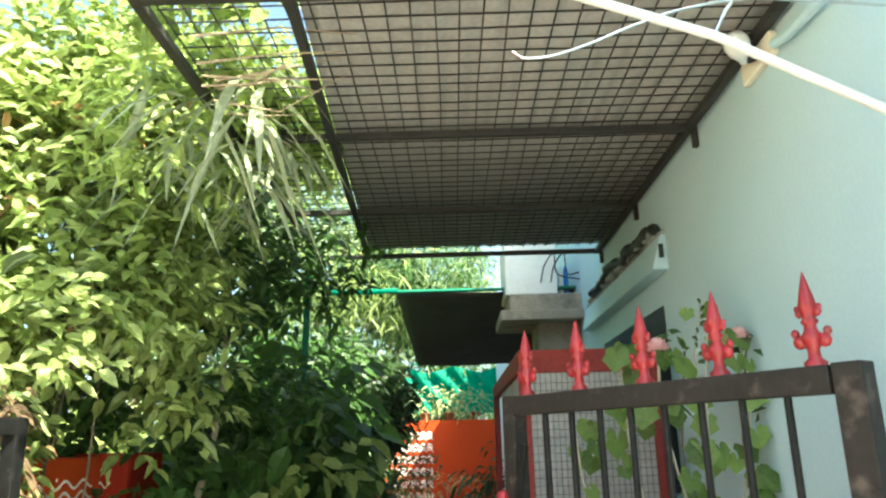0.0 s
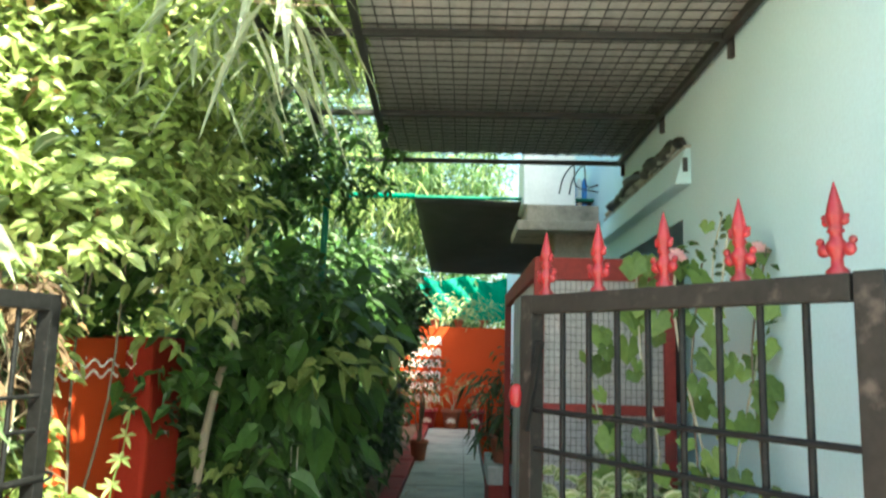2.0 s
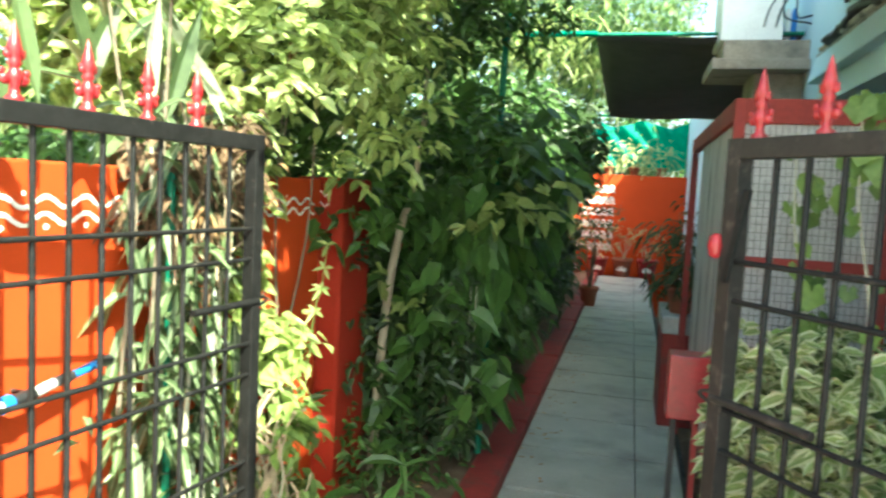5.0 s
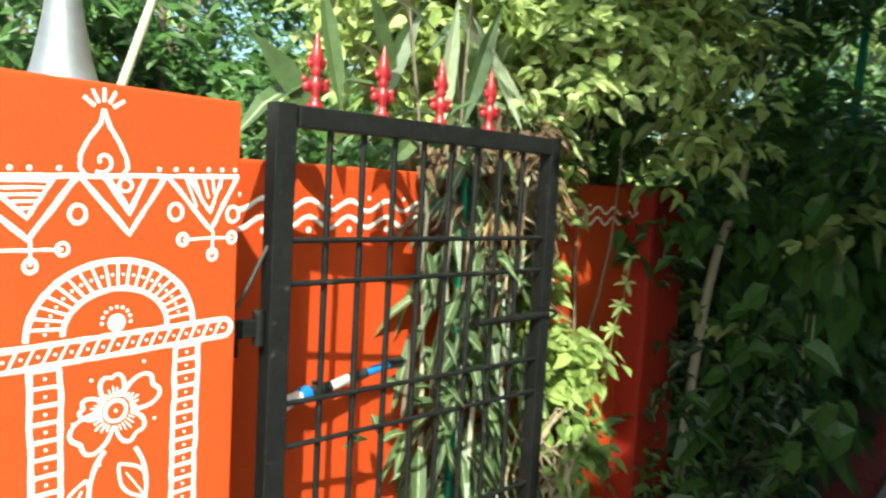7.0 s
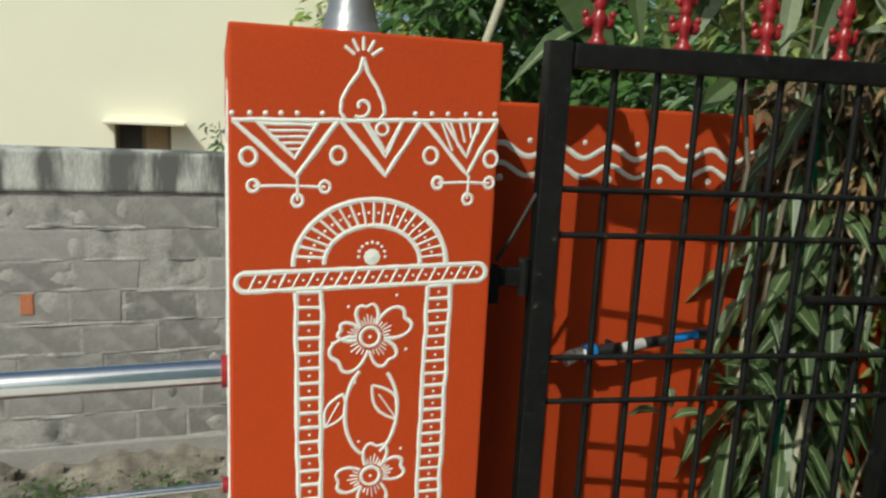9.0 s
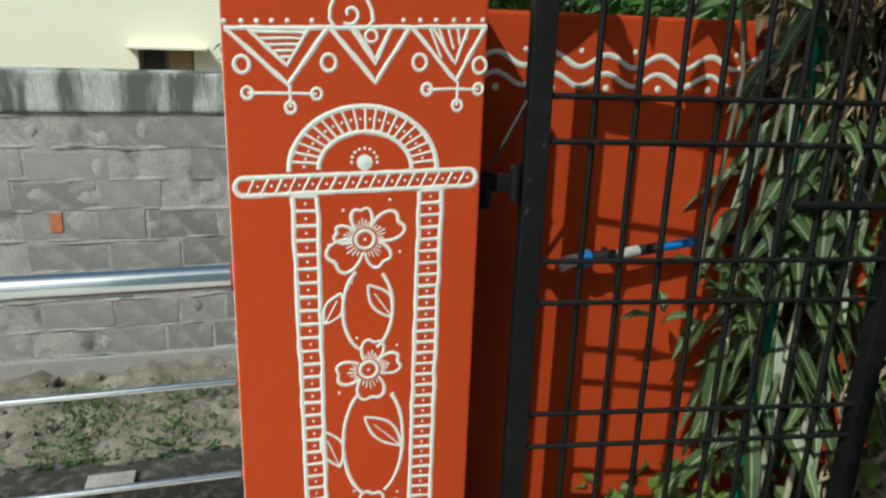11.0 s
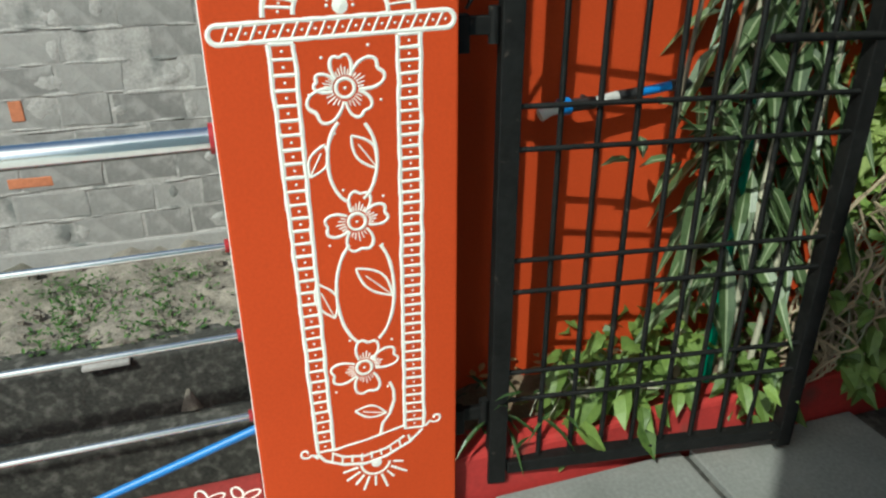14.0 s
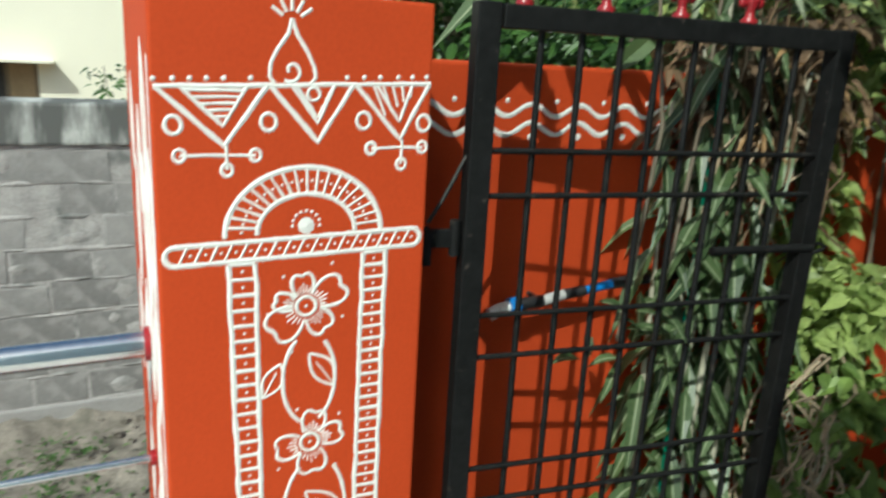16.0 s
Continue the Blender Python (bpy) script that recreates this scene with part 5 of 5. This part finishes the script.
raw("pale_foliage", v, f, STRAP, cane_plant, "pale drooping upper leaves")
part("stake", tube(bmesh.new(), [(-0.12, 0.80, 0.15), (-0.12, 0.80, 1.5)], 0.012, 8), GREEN_PAINT, cane_plant, "green plastic stake")
for k in range(2):
    x, y = -0.16 + 0.1 * rng.random(), 0.45 + 0.5 * rng.random()
    bm = bmesh.new()
    tube(bm, [(x, y, 0.9), (x + 0.02, y + 0.03, 1.4), (x + rng.uniform(-.05, .05), y + rng.uniform(-.06, .06), 2.0)], [0.006, 0.005, 0.003], 6)
    part("upper_stem", bm, BARK, cane_plant)

# dry tangle by the end of the open leaf
tangle = thing("dry_tangle", (-0.05, 1.3, 0.15), "tangle of dry brown creeper stems", "dry stems")
rng = random.Random(22)
for k in range(46):
    x, y = -0.12 + 0.07 * rng.random(), 1.04 + 0.40 * rng.random()
    z1 = rng.choice((0.35, 0.45, 0.55, 0.6, 0.7))
    pts = [(x, y, 0.1)]
    for j in range(1, 7):
        pts.append((x + rng.uniform(-.05, .05) + 0.07 * j / 6, y + rng.uniform(-.07, .07) - 0.05 * j / 6, 0.1 + z1 * j / 6))
    bm = bmesh.new()
    tube(bm, eased(pts, 3), 0.004, 5)
    part("dry_stem", bm, DRY, tangle)
for k in range(60):
    x, y = -0.17 + 0.12 * rng.random(), 0.80 + 0.34 * rng.random()
    z0 = rng.uniform(1.45, 1.72)
    fall = rng.uniform(0.15, 0.5)
    pts = [(x + rng.uniform(-.02, .02) * j, y + rng.uniform(-.025, .025) * j, z0 - fall * j / 4) for j in range(5)]
    part("dry_stem", tube(bmesh.new(), eased(pts, 2), 0.0032, 5), (DRY, DEAD_DARK, DEAD_DARK)[k % 3], tangle)
v, f = crown(rng, [(-0.19, 0.95, 1.45, 0.05, 0.17, 0.17), (-0.17, 1.12, 1.55, 0.06, 0.1, 0.12)], 900, 0.06, 0.4, 0.8)
raw("withered_foliage", v, f, DEAD_DARK, tangle, "dark brown withered leaves")
v, f = crown(rng, [(-0.14, 1.0, 1.45, 0.06, 0.16, 0.16)], 110, 0.07, 0.22, 0.9)
raw("pale_foliage", v, f, DEAD_LEAF, tangle, "pale curled dry leaves")
sprig = thing("young_sprig", (-0.10, 1.58, 0.1), "thin young sprig with pale small leaves", "plant")
part("sprig_stem", tube(bmesh.new(), eased([(-0.10, 1.58, 0.05), (-0.07, 1.58, 0.6), (-0.045, 1.6, 0.99), (-0.02, 1.6, 1.09), (0.0, 1.6, 1.265)]), 0.003, 6), LEAF_LIGHT, sprig)
v, f = [], []
for x, z, n in ((-0.045, 1.0, 5), (-0.02, 1.09, 6), (-0.008, 1.17, 4), (0.0, 1.26, 3)):
    for k in range(n):
        a = math.tau * k / n + z * 7
        leaf_shape(v, f, Vector((x, 1.6, z)), Vector((math.cos(a), -0.3, 0.6 * math.sin(a) + 0.25)), Vector((0.4, -0.8, 0.5)), 0.05, 0.017, 0.3)
raw("foliage", v, f, PALE_SUNLIT, sprig)

plant("ground_vine", (-0.12, 0.45, 0.16), "heart leaved green vine spilling over the red kerb", "vine", (
    ([(-0.13, 0.40, 0.22, 0.03, 0.10, 0.04), (-0.12, 0.56, 0.22, 0.03, 0.10, 0.05), (-0.17, 0.50, 0.28, 0.05, 0.2, 0.04)], 170, 0.07, 0.8, 0.8, VINE_LEAF),
    ([(-0.12, 0.8, 0.22, 0.06, 0.15, 0.10)], 110, 0.065, 0.7, 0.8, VINE_LEAF)), 31, (((-0.1, 0.45, 0.22), (0.05, 0.25, 0.05), 8, 0.004, CANE),), "vines on the kerb")
plant("ground_vine", (-0.1, 1.2, 0.15), "leafy green vine beside the gate end", "vine", (
    ([(-0.06, 1.18, 0.28, 0.07, 0.14, 0.2), (-0.1, 1.35, 0.5, 0.1, 0.15, 0.3)], 420, 0.062, 0.7, 0.7, VINE_LEAF),), 32,
    (((-0.06, 1.2, 0.5), (0.06, 0.12, 0.2), 6, 0.004, CANE),), "vines on the kerb")
plant("dry_weeds", (-0.1, 0.1, 0.13), "dark dry weeds at the foot of the pillar", "weeds", (
    ([(-0.12, 0.10, 0.24, 0.05, 0.06, 0.10)], 70, 0.09, 0.12, 0.6, LEAF_DARK),), 33)

# overhanging strap leaves and twigs at the canopy edge
overhang = thing("overhang_creeper", (0.45, 1.5, 2.60), "pale strap leaved creeper hanging from the canopy frame", "creeper")
rng = random.Random(41)
v, f = [], []
for k in range(95):
    at = Vector((0.22 + 0.42 * rng.random(), 1.0 + 0.7 * rng.random(), 2.42 + 0.32 * rng.random()))
    a = rng.uniform(0, math.tau)
    s = rng.uniform(0.16, 0.32)
    leaf_shape(v, f, at, Vector((math.cos(a), math.sin(a) * 0.6 - 0.2, rng.uniform(-.6, .3))), Vector((0, 0, 1)), s, s * 0.13, 0.9)
raw("foliage", v, f, STRAP, overhang)
v, f = crown(rng, [(0.3, 1.4, 2.78, 0.3, 0.4, 0.2), (0.25, 1.3, 2.5, 0.2, 0.3, 0.2), (0.45, 1.9, 2.85, 0.25, 0.5, 0.12), (0.55, 0.75, 2.9, 0.15, 0.25, 0.08)], 1700, 0.07, 0.45, 0.4)
raw("foliage_small", v, f, LEAF_LIGHT, overhang)
v, f = crown(rng, tufted(rng, [(0.56, 1.15, 2.76, 0.2, 0.5, 0.08), (0.58, 1.85, 2.75, 0.2, 0.45, 0.07)], 12), 1500, 0.075, 0.5, 0.4)
raw("foliage_upper", v, f, LEAF_LIGHT, overhang, "green leaves lying over the wire mesh")
for k in range(9):
    y = 0.75 + 0.4 * rng.random()
    z = 2.5 + 0.14 * rng.random()
    bm = bmesh.new()
    reach = rng.uniform(0.25, 0.5)
    tube(bm, [(0.5, y, z), (0.5 + reach * 0.5, y + rng.uniform(-.05, .05), z + rng.uniform(-.05, .06)), (0.5 + reach, y - 0.06, z + rng.uniform(-.07, .1))], [0.004, 0.003, 0.0015], 5)
    part("twig", bm, DRY, overhang)

# plants behind the second leaf
rng = random.Random(51)
bush = thing("variegated_bush", (1.72, 1.42, 0.0), "cream edged variegated bush in front of the screen", "bush")
v, f, slots = [], [], []
mounds = [(1.56, 1.45, 0.82, 0.17, 0.25, 0.38), (1.80, 1.48, 0.87, 0.2, 0.28, 0.38), (1.70, 1.3, 0.40, 0.28, 0.3, 0.3), (1.68, 1.32, 0.86, 0.24, 0.22, 0.32)]
for k in range(520):
    b = rng.choice(mounds)
    d, r = rnd_dir(rng, 1.0), rng.uniform(0.4, 1.0) ** 0.5
    p = Vector((b[0] + d.x * r * b[3], b[1] + d.y * r * b[4], b[2] + d.z * r * b[5]))
    for j in range(6):
        a = math.tau * j / 6 + rng.uniform(-.4, .4)
        reach = rng.uniform(0.05, 0.10)
        edged_leaf(v, f, slots, p + Vector((0, 0, rng.uniform(-.03, .03))), Vector((math.cos(a), math.sin(a), rng.uniform(-.4, 1.3))), Vector((rng.uniform(-.6, .9), -0.6, rng.uniform(0.2, 1))), reach, reach * 0.48, 0.4)
leaves = raw("foliage", v, f, LEAF_HEART, bush)
leaves.data.materials.append(LEAF_MARGIN)
leaves.data.polygons.foreach_set("material_index", slots)
limbs(rng, bush, (1.72, 1.42, 0.0), (1.72, 1.42, 0.75), (0.2, 0.2, 0.25), 12, 0.006, CANE)


def lobed_leaf(verts, faces, at, out, up, size):
    """A broad leaf with five shallow lobes and a notch at its stalk."""
    out = out.normalized()
    up = (up - out * up.dot(out)).normalized()
    side = up.cross(out)
    n = len(verts)
    verts.append(tuple(at))
    for deg, r in ((80, 0.30), (62, 0.52), (30, 0.56), (8, 0.46), (-18, 0.62), (-42, 0.52), (-66, 0.56), (-90, 0.72)):
        for e in ((1, -1) if deg > -90 else (1,)):
            a = radians(deg)
            verts.append(tuple(at + size * r * (e * math.cos(a) * side + math.sin(a) * up) + out * (size * 0.10 * (e * 0.4 - r))))
    for k in range(7):
        a, b = n + 1 + 2 * k, n + 3 + 2 * k
        faces.append((n, a, b))
        faces.append((n, (b + 1) if k < 6 else b, a + 1))


vine = thing("climbing_vine", (1.9, 1.25, 0.0), "climbing vine with broad lobed leaves before the screen", "vine")
v, f = [], []
for x0, x1, y, z0, z1, count in ((1.70, 1.60, 1.5, 0.9, 1.72, 20), (1.80, 1.74, 1.35, 0.9, 1.80, 22), (1.86, 1.87, 1.22, 0.6, 1.78, 27), (1.90, 1.95, 1.2, 0.7, 1.92, 14), (2.03, 2.05, 1.2, 1.3, 1.82, 15), (2.02, 2.0, 1.15, 0.6, 1.12, 8)):
    line = [(x0 + (x1 - x0) * t + rng.uniform(-.025, .025), y + rng.uniform(-.03, .03), z1 * t) for t in [i / 6 for i in range(7)]]
    part("vine_stem", tube(bmesh.new(), eased(line, 3), 0.0035, 5), (CANE, BARK)[count % 2], vine)
    for k in range(count):
        t = rng.random()
        z = z0 + (z1 - z0) * t
        at = Vector((x0 + (x1 - x0) * z / z1 + rng.uniform(-.055, .055), y + rng.uniform(-.07, .04), z))
        lobed_leaf(v, f, at, Vector((rng.uniform(-.7, .7), -1, rng.uniform(-.1, .7))), Vector((rng.uniform(-.5, .5), 0, 1)), rng.uniform(0.04, 0.088))
raw("foliage", v, f, VINE_LEAF, vine)
rose = thing("rose_bush", (1.95, 1.2, 0.0), "climbing rose bush with pale pink blooms against the wall", "rose")
for cx, cy, cz in ((1.80, 1.2, 1.785), (2.045, 1.2, 1.81)):
    v, f = [], []
    for k in range(44):
        a = k * 2.4
        t = k / 44
        way = Vector((math.cos(a) * (0.25 + 1.1 * t), math.sin(a) * (0.25 + 1.1 * t), 1.0 - 1.3 * t))
        leaf_shape(v, f, Vector((cx, cy, cz)), way, Vector((0, 0, 1)), 0.030 + 0.012 * t, 0.04, -0.2)
    raw("rose_bloom", v, f, PINK, rose, "pale pink rose bloom")
    part("rose_stalk", tube(bmesh.new(), eased([(cx, cy, cz), (cx + 0.01, cy + 0.02, cz - 0.25), (1.93, 1.22, 0.9), (1.95, 1.2, 0.0)]), 0.004, 5), CANE, rose)
    v, f = crown(rng, [(cx + 0.02, cy + 0.02, cz - 0.09, 0.06, 0.05, 0.08)], 36, 0.05, 0.7, 0.3)
    raw("foliage", v, f, LEAF_MID, rose)
part("rose_shoot", tube(bmesh.new(), eased([(1.93, 1.22, 1.4), (1.91, 1.2, 1.75), (1.945, 1.2, 1.93)]), 0.0025, 5), CANE, rose)
v, f = [], []
for k in range(9):
    leaf_shape(v, f, Vector((1.912 + 0.004 * k, 1.2, 1.74 + 0.022 * k)), Vector((rng.uniform(-1, 1), -0.3, 0.3)), Vector((0, -1, 0.6)), 0.04, 0.02, 0.3)
raw("shoot_foliage", v, f, LEAF_DARK, rose)
curl = thing("dry_curl", (2.03, 1.1, 0.0), "dry curled tendril in front of the teal wall", "tendril")
bm = bmesh.new()
tube(bm, eased([(2.02, 1.1, 0.0), (2.04, 1.08, 0.6), (2.05, 1.05, 0.86), (2.085, 1.0, 0.92), (2.09, 1.0, 1.0), (2.06, 1.0, 1.04), (2.085, 1.0, 1.07)]), 0.0035, 6)
part("stem", bm, DRY, curl)
plant("marigold", (2.04, 0.95, 0.0), "small yellow flower on a thin stem", "flower", (([(2.02, 0.9, 1.07, 0.02, 0.02, 0.02)], 14, 0.03, 0.6, 0.2, LEAF_LIGHT),), 54,
      (((2.02, 0.9, 1.05), (0.01, 0.01, 0.02), 1, 0.003, CANE),))

# potted plants along the path
plant("potted_shrub", (0.60, 9.25, 0.22), "thin shrub growing in the clay pot", "shrub", (
    ([(0.60, 9.25, 1.2, 0.28, 0.28, 0.35), (0.5, 9.3, 1.5, 0.2, 0.2, 0.2)], 420, 0.085, 0.35, 0.5, LEAF_DARK),), 61, (((0.6, 9.25, 1.2), (0.2, 0.2, 0.3), 6, 0.012, BARK),))
plant("potted_fern", (1.47, 4.2, 0.88), "dark leafy plant in the pot on the plinth", "plant", (
    ([(1.46, 4.2, 1.06, 0.12, 0.13, 0.18), (1.48, 4.25, 1.3, 0.08, 0.1, 0.1)], 520, 0.11, 0.22, 0.7, LEAF_DARK),), 62)
for k in range(4):
    plant("wall_top_plant", (0.1 + 0.5 * k, 14.0, 2.12), "sunlit pale plant on top of the end wall", "plant", (
        ([(0.1 + 0.5 * k, 14.0, 2.35, 0.24, 0.15, 0.2)], 130, 0.14, 0.3, 0.5, VARIEGATED),), 63 + k, group="plants on the end wall")
for k in range(4):
    plant("potted_plant", (0.05 + 0.47 * k, 13.55, 0.33), "pale thin plant in the red pot", "plant", (
        ([(0.05 + 0.47 * k, 13.55, 0.75, 0.18, 0.14, 0.3)], 90, 0.10, 0.3, 0.5, VARIEGATED),), 70 + k, (((0.05 + 0.47 * k, 13.55, 0.8), (0.1, 0.1, 0.2), 4, 0.008, CANE),), "plants at the end wall")

# trees behind the walls
for k, (x, y, h, r) in enumerate(((-5.6, 3.4, 5.0, 1.7), (-3.6, 4.4, 5.2, 1.6), (-7.2, 6.0, 6.0, 2.2), (-2.6, 3.1, 4.6, 1.2), (-2.2, 6.2, 5.5, 1.7),
                                  (-4.8, 8.5, 6.5, 2.4), (-2.0, 10.5, 6.0, 2.0), (-8.6, 2.6, 5.2, 1.5), (-0.9, 17.5, 5.5, 2.2), (2.4, 18.5, 4.6, 2.0), (5.0, 17.5, 4.2, 1.8), (0.9, 16.4, 5.6, 1.8), (-4.4, 2.2, 4.4, 1.3), (-6.6, 2.0, 4.8, 1.4), (-10.5, 5.5, 6.5, 2.4), (-15.5, -2.0, 7.5, 2.6), (-15.5, -7.0, 7.0, 2.6))):
    tree((x, y, -0.8), h, r, 80 + k, (LEAF_MID, LEAF_LIGHT)[k % 3 == 1], "leafy garden tree behind the wall", 0.13 if k < 5 else 0.18, 5200 if k < 5 else 4200)
pole = thing("leaning_pole", (-1.5, 0.5, -0.1), "pale wooden pole leaning behind the wall", "pole")
bm = bmesh.new()
tube(bm, [(-1.45, 0.30, -0.1), (-1.5, 0.46, 1.6), (-1.5, 1.0, 3.2)], [0.02, 0.018, 0.014], 8)
part("pole_body", bm, CANE, pole)

plant("wall_shrub", (-2.45, -0.41, -0.8), "small green shrub showing over the block wall", "shrub", (
    ([(-2.42, -0.39, 1.28, 0.08, 0.09, 0.13), (-2.45, -0.42, 0.9, 0.12, 0.14, 0.4)], 700, 0.045, 0.4, 0.4, LEAF_MID),), 92, (((-2.44, -0.39, 1.25), (0.06, 0.08, 0.15), 6, 0.008, BARK),))

# weeds and rubble on the bank
rng = random.Random(91)
v, f = [], []
for k in range(1100):
    x, y = rng.uniform(-1.75, -1.28), rng.choice((rng.gauss(-0.75, 0.12), rng.gauss(-1.1, 0.08), rng.uniform(-2.6, 0.0)))
    a = rng.uniform(0, math.tau)
    s = rng.uniform(0.015, 0.045)
    leaf_shape(v, f, Vector((x, y, -0.10 + 0.10 * (-1.28 - x) / 0.5)), Vector((math.cos(a), math.sin(a), 0.9)), Vector((0, 0, 1)), s, s * 0.35, 0.4)
tagged(raw("bank_weeds", v, f, LEAF_MID), "short green weeds on the rubble bank", "weeds", kind="stuff")
v, f = [], []
for k in range(420):
    x, y = rng.uniform(-1.9, -1.28), rng.uniform(-2.8, 0.2)
    s = rng.uniform(0.005, 0.02)
    n = len(v)
    z = -0.02 - 0.10 * (x + 1.96) / 0.68
    for i in range(8):
        v.append((x + s * (1 if i & 1 else -1) * rng.uniform(.5, 1), y + s * (1 if i & 2 else -1) * rng.uniform(.5, 1), z + s * (0.9 if i & 4 else -0.8) * rng.uniform(.5, 1)))
    f += [(n, n + 1, n + 3, n + 2), (n + 4, n + 6, n + 7, n + 5), (n, n + 4, n + 5, n + 1), (n + 2, n + 3, n + 7, n + 6), (n, n + 2, n + 6, n + 4), (n + 1, n + 5, n + 7, n + 3)]
tagged(raw("rubble", v, f, BANK), "grey stone rubble on the bank", "rubble", kind="stuff")

v, f = [], []
rng = random.Random(97)
for k in range(240):
    x, y = rng.choice(((rng.uniform(-0.2, 0.34), rng.uniform(1.7, 4.5)), (rng.uniform(-0.24, -0.16), rng.uniform(0.1, 1.5)), (rng.uniform(0.57, 0.8), rng.uniform(2.0, 8.0))))
    z = 0.004 if x > 0.5 else (0.075 if y > 1.65 else 0.26)
    a = rng.uniform(0, math.tau)
    leaf_shape(v, f, Vector((x, y, z)), Vector((math.cos(a), math.sin(a), 0.1)), Vector((0, 0, 1)), rng.uniform(0.02, 0.05), 0.02, 0.05)
tagged(raw("leaf_litter", v, f, DEAD_LEAF), "withered fallen leaves on soil and path", "leaf litter", kind="stuff")

# ---- blocks of the neighbouring wall ----
rng = random.Random(5)
shapes = []
for k in range(7):
    bm = bmesh.new()
    box(bm, (-0.03, -0.127, -0.058), (0.0065, 0.127, 0.058), bevel=0.004)
    for q in bm.verts:
        q.co += Vector((0.0, rng.uniform(-.007, .007), rng.uniform(-.006, .006)))
    mesh = bpy.data.meshes.new("block")
    bm.to_mesh(mesh)
    bm.free()
    mesh.materials.append(BLOCK)
    shapes.append(mesh)
at = base_of(block_wall)
for row in range(8):
    y = -3.6 + rng.uniform(0, 0.2)
    while y < 0.9:
        w = rng.choice((0.20, 0.25, 0.27, 0.29, 0.32))
        z = 0.106 + 0.132 * row + rng.uniform(-.006, .006)
        ob = new("block", rng.choice(shapes))
        ob.parent = block_wall
        ob.location = Vector((-1.958 + rng.uniform(-.003, .002), y + w / 2, z)) - at
        ob.scale = (1, w / 0.264, rng.uniform(0.97, 1.06))
        ob.rotation_euler = (rng.uniform(-.012, .012), 0, 0)
        y += w
# mortar squeezed out of the joints and smeared over the block faces
v, f = [], []


def smear(y, z, ry, rz, lift):
    n, sides = len(v), 12
    v.append((-1.9505 + lift, y, z))
    for ring_r, depth in ((0.65, lift * 0.7), (1.0, -0.003)):
        for i in range(sides):
            a = math.tau * i / sides
            q = ring_r * rng.uniform(0.7, 1.25)
            v.append((-1.9505 + depth, y + ry * q * math.cos(a), z + rz * q * math.sin(a)))
    for i in range(sides):
        j = (i + 1) % sides
        f.append((n, n + 1 + i, n + 1 + j))
        f.append((n + 1 + i, n + 1 + sides + i, n + 1 + sides + j, n + 1 + j))


for row in range(9):
    y = -3.6
    while y < 0.9:
        y += rng.uniform(0.05, 0.26)
        smear(y, 0.040 + 0.132 * row + rng.uniform(-.008, .008), rng.uniform(0.03, 0.11), rng.uniform(0.004, 0.013), rng.uniform(0.0006, 0.0022))
        if rng.random() < 0.5:
            smear(y + rng.uniform(-.1, .1), 0.106 + 0.132 * row + rng.uniform(-.03, .03), rng.uniform(0.02, 0.07), rng.uniform(0.02, 0.06), rng.uniform(0.0005, 0.0012))
smears = raw("mortar_smear", v, f, MORTAR, block_wall, "smeared grey mortar", smooth=True)
tagged(smears, "smeared grey mortar", kind="stuff")
for lo, hi in (((-1.97, -1.225, 0.61), (-1.948, -1.175, 0.695)), ((-1.97, -1.30, 0.33), (-1.948, -1.13, 0.374))):
    part("brick", box(bmesh.new(), lo, hi, 0.005), BRICK, block_wall, "orange brick end")
